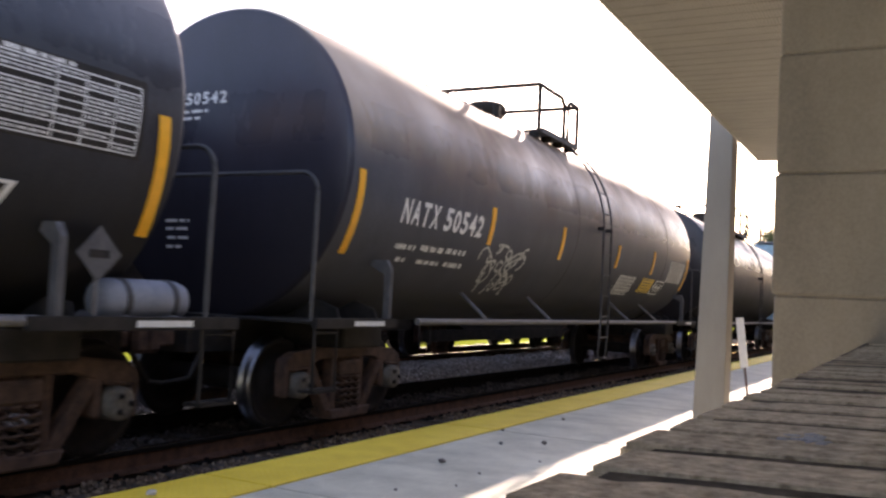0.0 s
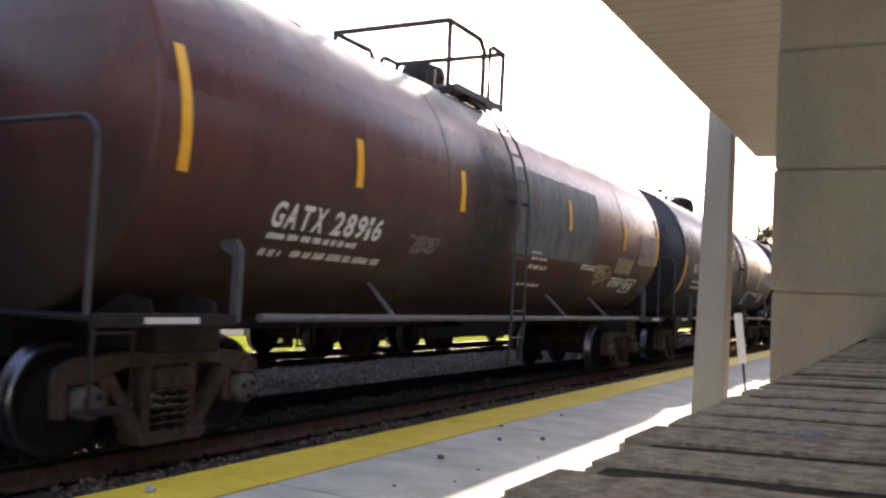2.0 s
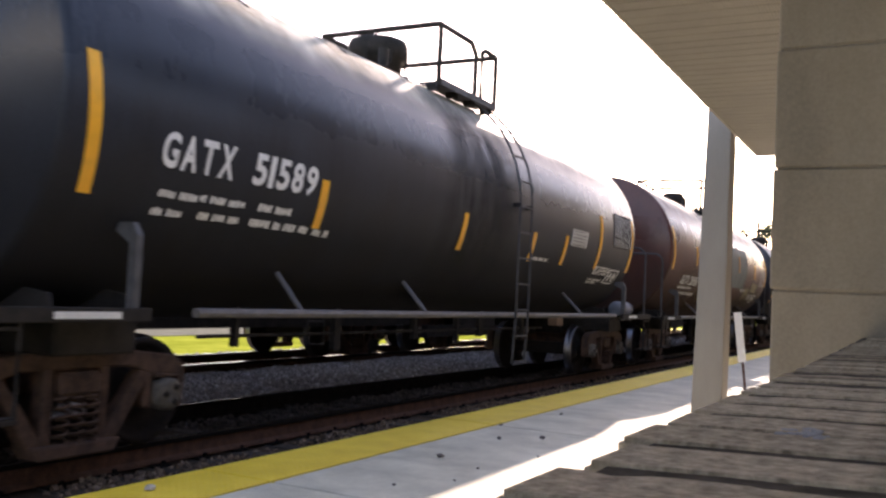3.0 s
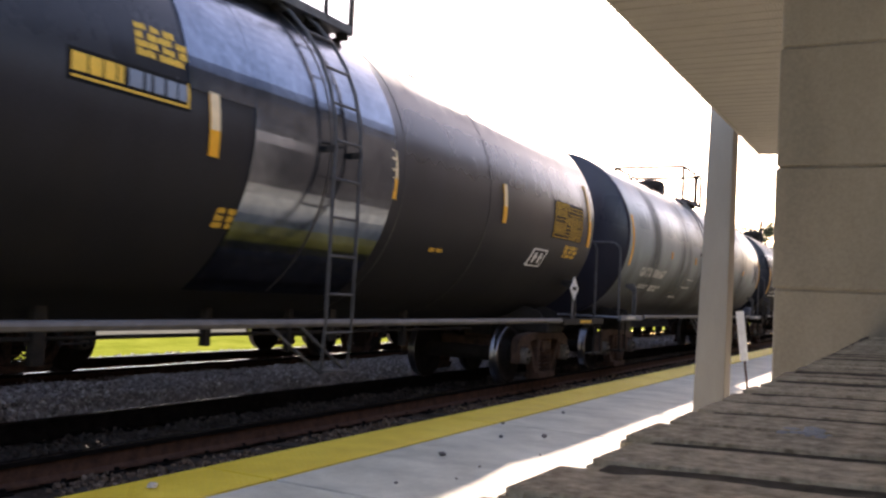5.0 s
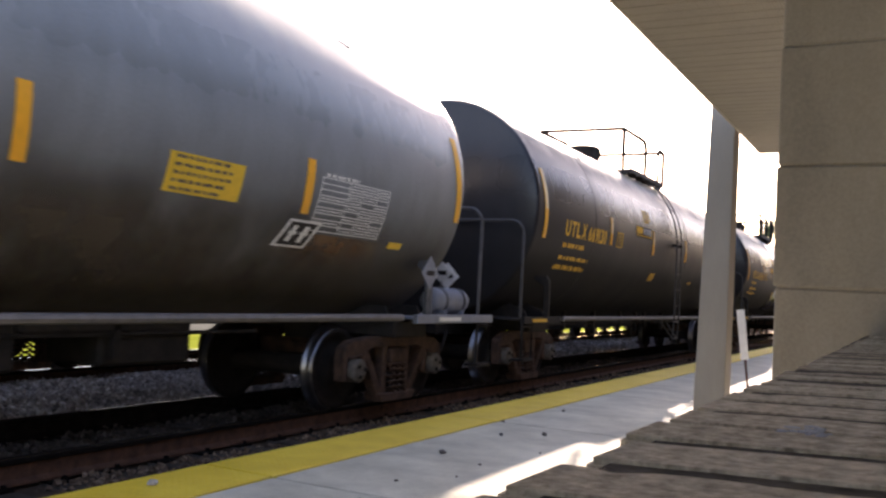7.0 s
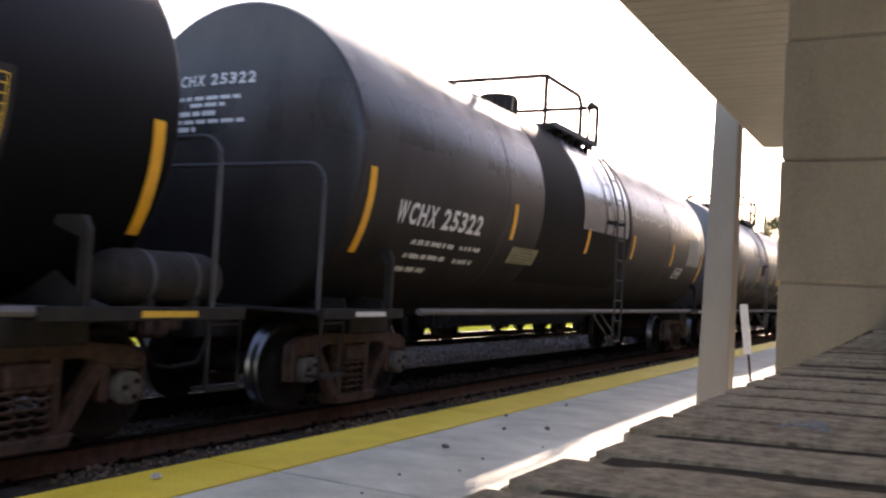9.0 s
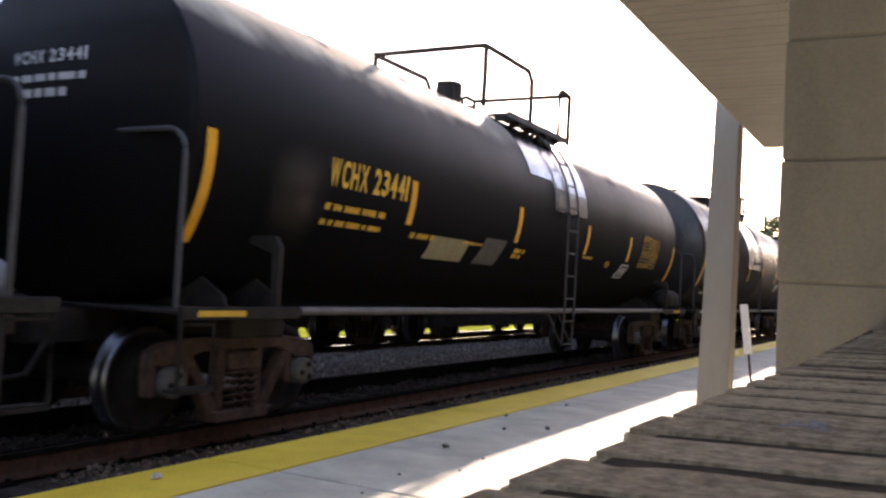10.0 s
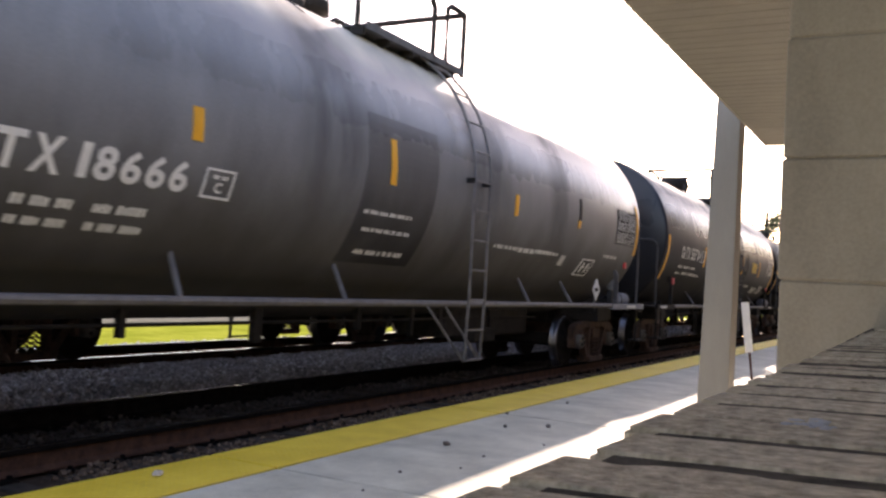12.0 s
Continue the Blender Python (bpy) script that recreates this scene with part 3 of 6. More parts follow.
def on_tank(R, zc, y, z, off):
    """A point on the near side of the tank at height z, off metres proud of it."""
    a = math.asin(max(-0.999, min(0.999, (z - zc) / R)))
    return (AXIS + (R + off) * math.cos(a), y, zc + (R + off) * math.sin(a))


def patch(bm, R, zc, y0, y1, z0, z1, off=0.006, slant=0.0, over=False):
    """A thin curved sheet on the near side between two heights; over: on across the top down to z0 on the far side."""
    a0 = math.asin(max(-1, min(1, (z0 - zc) / R)))
    a1 = math.pi - a0 if over else math.asin(max(-1, min(1, (z1 - zc) / R)))
    n = max(2, int(abs(a1 - a0) * R / 0.09))
    rows = []
    for i in range(n + 1):
        a = a0 + (a1 - a0) * i / n
        s = slant * i / n
        rows.append([bm.verts.new((AXIS + (R + o) * math.cos(a), y + s, zc + (R + o) * math.sin(a))) for y, o in ((y0, off), (y1, off), (y1, -0.01), (y0, -0.01))])
    for A, B in zip(rows, rows[1:]):
        bm.faces.new((A[0], A[1], B[1], B[0]))
        bm.faces.new((A[1], A[2], B[2], B[1]))
        bm.faces.new((A[3], A[0], B[0], B[3]))
    bm.faces.new(rows[0][::-1])
    bm.faces.new(rows[-1])
    return bm


GLYPHS = {}


def glyph(ch):
    """One bold letter of the built-in font as points and faces, fitted into a unit square."""
    if ch not in GLYPHS:
        cu = bpy.data.curves.new("letters", "FONT")
        cu.body, cu.resolution_u, cu.offset = ch, 3, 0.030
        ob = new("letters", cu)
        dg = bpy.context.evaluated_depsgraph_get()
        me = bpy.data.meshes.new_from_object(ob.evaluated_get(dg))
        bpy.data.objects.remove(ob)
        bpy.data.curves.remove(cu)
        co = np.empty(len(me.vertices) * 3)
        me.vertices.foreach_get("co", co)
        co = co.reshape(-1, 3)
        lo, hi = co.min(0), co.max(0)
        GLYPHS[ch] = ((co[:, :2] - lo[:2]) / (hi[:2] - lo[:2]), [tuple(p.vertices) for p in me.polygons])
        bpy.data.meshes.remove(me)
    return GLYPHS[ch]


def words(text):
    """Block lettering, word by word: every letter in a cell of its own, the line fitted into a unit square."""
    gap, at, cells = 0.24, 0.0, []
    for ch in text:
        if ch == " ":
            at += 0.62
            continue
        w = {"1": 0.42, "I": 0.34, "X": 1.08, "W": 1.2, "L": 0.9}.get(ch, 1.0)
        cells.append((ch, at, w))
        at += w + gap
    span = cells[-1][1] + cells[-1][2]
    out, last = [], None
    for ch, x, w in cells:
        if last is None or x - last > gap + 0.3:
            out.append(([], []))
        pts, faces = glyph(ch)
        n = len(out[-1][0])
        out[-1][0].extend(((x + u * w) / span, v) for u, v in pts)
        out[-1][1].extend(tuple(i + n for i in f) for f in faces)
        last = x + w
    return out


class Tank:
    """The measures of one car's tank, and the marks laid on it."""

    def __init__(self, car, R, zc, rear, front, ink):
        self.car, self.R, self.zc, self.rear, self.front, self.ink = car, R, zc, rear, front, ink
        self.rng = random.Random(int(abs(rear * 1000)) + int(R * 100))

    def text(self, body, y0, y1, z0, z1):
        for pts, faces in words(body):
            me = bpy.data.meshes.new("lettering")
            me.from_pydata([on_tank(self.R, self.zc, y0 + u * (y1 - y0), z0 + w * (z1 - z0), 0.010) for u, w in pts], [], faces)
            place("lettering", me, self.ink, self.car)

    def sheet(self, name, material, y0, y1, z0, z1, off=0.006, label="", slant=0.0, over=False, parent=None):
        return part(name, patch(bmesh.new(), self.R, self.zc, y0, y1, z0, z1, off, slant, over), material, parent or self.car, label)

    def strokes(self, bm, y0, y1, z0, z1, off):
        """One row of writing too blurred to read: words of short bars."""
        h, rng = z1 - z0, self.rng
        y = y0
        while y < y1 - 0.3 * h:
            for k in range(rng.randrange(2, 7)):
                w = h * rng.uniform(0.42, 0.68)
                if y + w > y1:
                    return
                a, b = z0 + h * rng.choice((0, 0, 0, 0.1)), z1 - h * rng.choice((0, 0, 0, 0.12))
                bm.faces.new([bm.verts.new(on_tank(self.R, self.zc, u, v, off)) for u, v in ((y, a), (y + w, a), (y + w, b), (y, b))])
                y += w + 0.14 * h
            y += 0.75 * h

    def lines(self, *spans, material=None):
        """Rows of small stencilled writing."""
        for y0, y1, z0, z1 in spans:
            h = z1 - z0
            rows = max(1, round(h / 0.062))
            bm = bmesh.new()
            for k in range(rows):
                self.strokes(bm, y0, y1 - (0 if k % 3 else self.rng.uniform(0, 0.25) * (y1 - y0) * (rows > 1)), z0 + h * (k + 0.08) / rows, z0 + h * (k + 0.92) / rows, 0.006)
            tagged(part("stencil_line", bm, material or self.ink, self.car), kind="stuff")

    def table(self, y0, y1, z0, z1, panel=None, ink=None):
        """A data panel: a ruled border and many rows of small writing in columns."""
        p = self.sheet("data_panel", panel or M_BLACK, y0 - 0.05, y1 + 0.05, z0 - 0.03, z1 + 0.06, 0.005, "data panel with rows of small stencilled writing")
        bm = bmesh.new()
        R, zc = self.R, self.zc
        cols = [y0, y0 + 0.38 * (y1 - y0), y0 + 0.58 * (y1 - y0), y0 + 0.8 * (y1 - y0), y1 - 0.010]
        for a in cols:
            patch(bm, R, zc, a, a + 0.010, z0, z1, 0.008)
        n = 9
        for k in range(n + 1):
            a = z0 + (z1 - z0) * k / n
            patch(bm, R, zc, y0, y1, a - 0.0045, a + 0.0045, 0.008)
            if k < n:
                for c0, c1 in zip(cols, cols[1:]):
                    if self.rng.random() < 0.38:
                        continue
                    self.strokes(bm, c0 + 0.03, c1 - 0.02, a + 0.33 * (z1 - z0) / n, a + 0.67 * (z1 - z0) / n, 0.009)
        self.strokes(bm, y0 + 0.05, y0 + 0.5 * (y1 - y0), z1 + 0.012, z1 + 0.045, 0.009)
        tagged(part("panel_writing", bm, ink or self.ink, p), kind="stuff")

    def placard(self, material, y0, y1, z0, z1, rows=3, dark=True):
        p = self.sheet("placard", material, y0, y1, z0, z1, 0.007, "rectangular placard with lines of small writing")
        bm = bmesh.new()
        rows = rows * 2 - 1
        h = (z1 - z0) / rows
        for k in range(rows):
            self.strokes(bm, y0 + 0.07 * (y1 - y0), y1 - (0.07 + 0.2 * self.rng.random()) * (y1 - y0), z0 + h * (k + 0.28), z0 + h * (k + 0.74), 0.010)
        tagged(part("placard_line", bm, M_FADED if dark else M_WHITE, p), kind="stuff")

    def sign(self, y0, y1, z0, z1, slant=0.12):
        """A slanted square sign: thin pale border, dark field, pale marks."""
        y0, y1 = y0 + 0.06 * (y1 - y0), y1 - 0.06 * (y1 - y0)
        p = self.sheet("square_sign", M_WHITE, y0 - slant / 2, y1 - slant / 2, z0, z1, 0.006, "small slanted square sign with pale border", slant)
        dy, dz = (y1 - y0) * 0.09, (z1 - z0) * 0.08
        self.sheet("field", M_BLACK, y0 + dy - slant / 2 * 0.84, y1 - dy - slant / 2 * 0.84, z0 + dz, z1 - dz, 0.009, slant=slant * 0.84, parent=p)
        w = y1 - y0
        for f in (0.24, 0.60):
            self.sheet("symbol", M_WHITE, y0 + f * w - 0.03, y0 + (f + 0.13) * w - 0.03, z0 + 2.6 * dz, z1 - 2.6 * dz, 0.012, slant=0.06, parent=p)
            self.sheet("symbol", M_WHITE, y0 + (f - 0.05) * w, y0 + (f + 0.2) * w, z0 + 6 * dz, z0 + 7.2 * dz, 0.014, parent=p)

    def frame_box(self, y0, y1, z0, z1):
        """A thin stencilled frame round a small mark."""
        bm = bmesh.new()
        R, zc, d = self.R, self.zc, 0.018
        patch(bm, R, zc, y0, y0 + d, z0, z1, 0.008)
        patch(bm, R, zc, y1 - d, y1, z0, z1, 0.008)
        patch(bm, R, zc, y0 + d, y1 - d, z0, z0 + d, 0.008)
        patch(bm, R, zc, y0 + d, y1 - d, z1 - d, z1, 0.008)
        p = part("stencil_frame", bm, self.ink, self.car, "small stencilled frame")
        m = (y0 + y1) / 2
        h = z1 - z0
        bm = bmesh.new()
        self.strokes(bm, m - 0.085, m + 0.085, z0 + 0.66 * h, z0 + 0.80 * h, 0.010)
        part("small_writing", bm, self.ink, p)
        pts, faces = glyph("C")
        me = bpy.data.meshes.new("mark")
        me.from_pydata([on_tank(R, zc, m - 0.045 + 0.09 * u, z0 + (0.2 + 0.36 * v) * h, 0.010) for u, v in pts], [], faces)
        place("mark", me, self.ink, p)

    def scrawl(self, y0, y1, z0, z1, strokes, width, seed, material, label):
        """Sprayed graffiti: loops and strokes as thin painted ribbons."""
        rng = random.Random(seed)
        bm = bmesh.new()
        R, zc = self.R, self.zc
        for k in range(strokes):
            cy, cz = rng.uniform(y0 + 0.2, y1 - 0.2), rng.uniform(z0 + 0.1, z1 - 0.1)
            n = rng.randrange(8, 18)
            a, da = rng.uniform(0, 6.3), rng.uniform(-0.7, 0.7)
            pts = []
            for i in range(n):
                cy += math.cos(a) * 0.055
                cz += math.sin(a) * 0.045
                a += da + rng.uniform(-0.45, 0.45)
                cy, cz = min(max(cy, y0), y1), min(max(cz, z0), z1)
                pts.append((cy, cz))
            for (ya, za), (yb, zb) in zip(pts, pts[1:]):
                d = math.hypot(yb - ya, zb - za)
                if d < 1e-3:
                    continue
                ny, nz = -(zb - za) / d * width / 2, (yb - ya) / d * width / 2
                q = [(ya + ny, za + nz), (ya - ny, za - nz), (yb - ny, zb - nz), (yb + ny, zb + nz)]
                bm.faces.new([bm.verts.new(on_tank(R, zc, u, w, 0.008 + 0.0004 * (k % 5))) for u, w in q])
        tagged(part("graffiti", bm, material, self.car, label), kind="stuff")

    def head_point(self, x, z, off):
        q = min(self.R, math.hypot(x - AXIS, z - self.zc))
        curve = head_curve(self.R)
        d = float(np.interp(q, [r for r, _ in curve[::-1]], [d for _, d in curve[::-1]]))
        return (x, self.rear - d - off, z)

    def head_text(self, body, x0, x1, z0, z1):
        for pts, faces in words(body):
            me = bpy.data.meshes.new("end_lettering")
            me.from_pydata([self.head_point(x0 + u * (x1 - x0), z0 + w * (z1 - z0), 0.010) for u, w in pts], [], faces)
            place("end_lettering", me, self.ink, self.car)

    def head_lines(self, *bars):
        for x0, x1, z0, z1 in bars:
            bm = bmesh.new()
            x = x0
            while x < x1 - 0.02:
                w = min(self.rng.uniform(0.08, 0.22), x1 - x)
                bm.faces.new([bm.verts.new(self.head_point(u, v, 0.009)) for u, v in ((x, z0), (x + w, z0), (x + w, z1), (x, z1))])
                x += w + 0.035
            part("end_stencil_line", bm, self.ink, self.car)


# wheels, axles and the cast frames of the bogies: built once
WHEEL_R = 0.457


def wheelset_mesh():
    bm = lathe([(0.085, -1.12), (0.085, -0.8), (0.12, -0.8), (0.12, 0.8), (0.085, 0.8), (0.085, 1.12)], "X", 16)
    tread = []
    for s in (-1, 1):
        prof = [(0.12, s * 0.80), (0.16, s * 0.80), (0.20, s * 0.755), (0.36, s * 0.735), (0.385, s * 0.795), (0.452, s * 0.815), (0.457, s * 0.76), (0.462, s * 0.705), (0.484, s * 0.690), (0.484, s * 0.675), (0.40, s * 0.680), (0.37, s * 0.70), (0.21, s * 0.70), (0.16, s * 0.64), (0.12, s * 0.64)]
        w = lathe(prof, "X", 40)
        for f in w.faces:
            r = [math.hypot(v.co.y, v.co.z) for v in f.verts]
            if len(f.verts) == 4 and min(r) > 0.45:
                f.material_index = 1
        tmp = bpy.data.meshes.new("tmp")
        w.to_mesh(tmp)
        w.free()
        bm.from_mesh(tmp)
        bpy.data.meshes.remove(tmp)
        cap = lathe([(0.13, s * 0.98), (0.135, s * 1.0), (0.135, s * 1.13), (0.115, s * 1.15), (0.07, s * 1.155)], "X", 18)
        tmp = bpy.data.meshes.new("tmp")
        for f in cap.faces:
            f.material_index = 2
        cap.to_mesh(tmp)
        cap.free()
        bm.from_mesh(tmp)
        bpy.data.meshes.remove(tmp)
        for k in range(3):
            a = 2 * math.pi * k / 3
            box(bm, s * 1.15, s * 1.175, 0.07 * math.cos(a) - 0.02, 0.07 * math.cos(a) + 0.02, 0.07 * math.sin(a) - 0.02, 0.07 * math.sin(a) + 0.02)
    bmesh.ops.recalc_face_normals(bm, faces=bm.faces[:])
    me = bpy.data.meshes.new("wheelset")
    bm.to_mesh(me)
    bm.free()
    me.materials.append(M_WHEEL)
    me.materials.append(M_TREAD)
    me.materials.append(M_CAP)
    for p in me.polygons:
        p.use_smooth = len(p.vertices) == 4 and p.area < 0.02
    return me


def side_frame_mesh():
    """A cast side frame: arched top, two sloping tension members, columns round the spring window, jaws over the bearings."""
    bm = bmesh.new()
    x0, x1 = -0.07, 0.07
    prism(bm, [(-1.12, 0.56), (-1.10, 0.66), (-0.95, 0.72), (-0.55, 0.755), (0.55, 0.755), (0.95, 0.72), (1.10, 0.66), (1.12, 0.56), (0.98, 0.585), (0.72, 0.60), (0.50, 0.655), (-0.50, 0.655), (-0.72, 0.60), (-0.98, 0.585)], "X", x0, x1)
    for s in (-1, 1):
        prism(bm, [(s * 0.74, 0.62), (s * 0.62, 0.62), (s * 0.24, 0.20), (s * 0.36, 0.16)], "X", x0, x1)
        prism(bm, [(s * 0.30, 0.67), (s * 0.21, 0.67), (s * 0.21, 0.20), (s * 0.30, 0.20)], "X", x0, x1)
        prism(bm, [(s * 1.12, 0.58), (s * 1.035, 0.58), (s * 1.035, 0.36), (s * 1.10, 0.36)], "X", x0, x1)
        prism(bm, [(s * 0.745, 0.60), (s * 0.66, 0.60), (s * 0.66, 0.38), (s * 0.745, 0.36)], "X", x0, x1)
        prism(bm, [(s * 1.035, 0.585), (s * 0.745, 0.605), (s * 0.76, 0.575), (s * 1.02, 0.565)], "X", x0 - 0.02, x1 + 0.02)
    prism(bm, [(-0.40, 0.22), (0.40, 0.22), (0.34, 0.135), (-0.34, 0.135)], "X", x0 - 0.06, x1 + 0.06)
    box(bm, x0 - 0.03, x1 + 0.05, -0.19, 0.19, 0.50, 0.64, bevel=0.02)
    bmesh.ops.bevel(bm, geom=[e for e in bm.edges if len(e.link_faces) == 2 and e.calc_face_angle(0) > 0.9], offset=0.012, segments=1, affect="EDGES")
    for v in bm.verts:
        v.co.z = 0.457 + 1.24 * (v.co.z - 0.457)
    me = bpy.data.meshes.new("side_frame")
    bm.to_mesh(me)
    bm.free()
    return me


def spring_mesh():
    bm = bmesh.new()
    pts = [(0.052 * math.cos(a), 0.052 * math.sin(a), 0.170 + 0.335 * a / (2 * math.pi * 5)) for a in np.linspace(0, 2 * math.pi * 5, 46)]
    tube(bm, pts, 0.014, 5)
    me = bpy.data.meshes.new("spring")
    bm.to_mesh(me)
    bm.free()
    return me


def bolster_mesh():
    bm = boxes((-1.05, 1.05, -0.19, 0.19, 0.50, 0.70), (-0.35, 0.35, -0.28, 0.28, 0.66, 0.84), bevel=0.03)
    for s in (-1, 1):
        box(bm, -0.75, 0.75, s * 0.42 - 0.05, s * 0.42 + 0.05, 0.38, 0.50)
    me = bpy.data.meshes.new("bogie")
    bm.to_mesh(me)
    bm.free()
    return me


WHEELSET, SIDE_FRAME, SPRINGS, BOLSTER = wheelset_mesh(), side_frame_mesh(), spring_mesh(), bolster_mesh()
WHEELS, CARS = [], []


def bogie(car, y, rolling=True):
    t = place("bogie", BOLSTER, M_TRUCK, car, "rust-brown cast bogie with coil springs", at=pose(0, y, RAIL_Z if rolling else 0.0))
    for s in (-1, 1):
        place("side_frame", SIDE_FRAME, M_TRUCK, t, at=pose(s * 1.0, 0, 0))
        for cy in (-0.13, 0.0, 0.13):
            place("spring", SPRINGS, M_TRUCK, t, at=pose(s * 1.075, cy, 0), smooth=True)
    for s in (-0.89, 0.89):
        w = place("wheelset", WHEELSET, None, t, "steel wheels with polished treads on an axle", at=pose(0, s, WHEEL_R))
        if rolling:
            WHEELS.append(w)
    return t


def tank_car(mid, half, R, zc, paint, label, stripes, ink=None, sill=1.10, braces=(), ladder=(0.3, 0.5), splay=False, dome=(-1.4, 0.33, 4.85), rail=(-2.2, 1.1, 5.05),
             rear_off=0.20, front_off=0.12, trucks=None, seams=(), square_dome=False, tin=None, low_pipe=False, strut=None, deck_paint=None, bleached=False, strut_in=0.46, end_shade=None):
    """One tank car. mid: its middle along the track at 0 s; half: from there to the end stripes; stripes: (y, low, high)."""
    car = empty("tank_car", pose(TRACK, mid, 0), label=label, category="tank car", group="tank cars of the passing train")
    CARS.append((car, mid))
    ink = ink or M_WHITE
    frame_m = deck_paint or M_BLACK
    R, zc = R + 0.08, zc - 0.02
    t = Tank(car, R, zc, stripes[0][0] - rear_off, stripes[-1][0] + front_off, ink)
    trucks = trucks or (half - 0.6, half - 0.9)
    part("tank", lathe(ring_profile(t.rear, t.front, R), "Y", 96, (AXIS, 0, zc)), paint, car, smooth=True)
    # rear head only, turned from the sun: a darker colour with its shade in it
    if end_shade:
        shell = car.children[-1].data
        shell.materials.append(end_shade)
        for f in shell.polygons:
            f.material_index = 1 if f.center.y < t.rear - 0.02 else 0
    for s in seams:
        part("jacket_band", lathe([(R - 0.01, s - 0.011), (R + 0.004, s - 0.011), (R + 0.004, s + 0.011), (R - 0.01, s + 0.011)], "Y", 72, (AXIS, 0, zc)), M_BAND, car, smooth=False)
    for y, lo, hi in stripes:
        lean = -0.11 * (hi - lo)
        stripe = t.sheet("reflective_stripe", M_ORANGE, y - 0.055 - lean / 2, y + 0.055 - lean / 2, lo, hi, 0.011, "amber reflective tape", lean)
        if bleached:
            t.sheet("bleached_part", M_PALETAPE, y - 0.054 - 0.08 * lean, y + 0.054 - 0.08 * lean, lo + 0.42 * (hi - lo), hi, 0.014, "sun-bleached upper part of the tape", lean * 0.58, parent=stripe)
    for s in (-1, 1):
        T, out = (trucks[0], 1.22) if s < 0 else (trucks[1], 1.78)
        d0, d1 = sorted((s * (T - 0.28), s * (T + out)))
        deck = part("end_deck", boxes((-1.48, 1.48, d0, d1, sill - 0.05, sill - 0.02), (1.43, 1.50, d0, d1, sill - 0.09, sill + 0.015), (-1.50, -1.43, d0, d1, sill - 0.09, sill + 0.015), bevel=0.006), frame_m, car)
        part("marker_plate", boxes((1.501, 1.506, s * half - 0.29, s * half + 0.29, sill - 0.064, sill - 0.014)), ink, deck)
        c0, c1 = sorted((s * (T - 0.5), s * (T + 1.65)))
        part("stub_sill", boxes((-0.26, 0.26, c0, c1, 0.72, sill - 0.06), bevel=0.01), M_BLACK, car)
        e0, e1 = sorted((s * (T + 1.6), s * (T + 2.06)))
        bm = boxes((-0.08, 0.08, e0, e1, 0.78, 0.94), bevel=0.02)
        k0, k1 = sorted((s * (T + 1.88), s * (T + 2.07)))
        box(bm, -0.17, 0.17, k0, k1, 0.72, 1.0, bevel=0.04)
        part("coupler", bm, M_TRUCK, car)
        hose = [(0.42, s * (T + 1.6), 0.78), (0.44, s * (T + 1.8), 0.5), (0.36, s * (T + 2.06), 0.46)]
        part("air_hose", tube(bmesh.new(), hose, 0.025, 6), M_BLACK, car)
        hy = s * (T + out + (0.03 if s < 0 else -0.36))
        pts = [(1.44, hy, sill)] + [(1.44 - 0.2 + 0.2 * math.cos(a), hy, sill + 1.24 + 0.2 * math.sin(a)) for a in np.linspace(0, math.pi / 2, 6)]
        pts += [(-x, y, z) for x, y, z in pts[::-1]]
        part("hoop_rail", tube(bmesh.new(), pts, 0.024, 8), M_HOOP if deck_paint is None else M_STRUT, car)
        for yy in (T + 0.35, T - 0.4):
            for sx in (-1, 1):
                low = [(x * sx, z) for x, z in ((0.3, 0.85), (1.20, 0.98), (1.12, sill + 0.10), (0.85, zc - math.sqrt(R * R - 0.85 ** 2) + 0.05), (0.5, zc - math.sqrt(R * R - 0.25) + 0.02), (0.3, zc - math.sqrt(R * R - 0.09) + 0.02))]
                part("saddle_plate", prism(bmesh.new(), low, "Y", s * yy - 0.02, s * yy + 0.02), M_BLACK, car)
        part("bolster", boxes((-1.25, 1.25, s * T - 0.38, s * T + 0.38, 0.80, sill - 0.07), bevel=0.02), M_BLACK, car)
        bm = bmesh.new()
        f0, f1 = s * (T + out - 0.40), s * (T + out - 0.02)
        tube(bm, [(1.46, f0, sill - 0.05), (1.46, f0, 0.44), (1.46, f1, 0.44), (1.46, f1, sill - 0.05)], 0.02, 6)
        tube(bm, [(1.46, f0, sill - 0.13), (1.46, f1, sill - 0.13)], 0.015, 6)
        box(bm, 1.30, 1.50, min(f0, f1), max(f0, f1), 0.40, 0.43)
        part("sill_step", bm, M_BLACK, car)
        if strut is not None:
            y = s * (half - strut_in)
            x, _, z = on_tank(R, zc, y, sill + 0.66, 0.0)
            bm = bmesh.new()
            prism(bm, [(1.38, sill - 0.06), (1.46, sill - 0.06), (1.46, z - 0.10), (1.40, z), (x - 0.03, z), (x - 0.03, z - 0.07), (1.38, z - 0.16)], "Y", y - 0.03, y + 0.03)
            part("deck_strut", bm, strut, car)
        bogie(car, s * T)
    for sx in (-1, 1):
        part("side_rail", tube(bmesh.new(), [(sx * 1.45, -half + 1.1, sill - 0.02), (sx * 1.45, half - 1.1, sill - 0.02)], 0.04, 8), M_PIPE, car)
    if low_pipe:
        part("brake_pipe", tube(bmesh.new(), [(0.45, -half + 2.2, 0.85), (0.45, half - 2.4, 0.85)], 0.02, 8), M_BLACK, car)
        for k, y in enumerate((-4.1, -2.3, -0.4, 0.9, 1.7, 3.4)):
            w = (0.03, 0.06, 0.04)[k % 3]
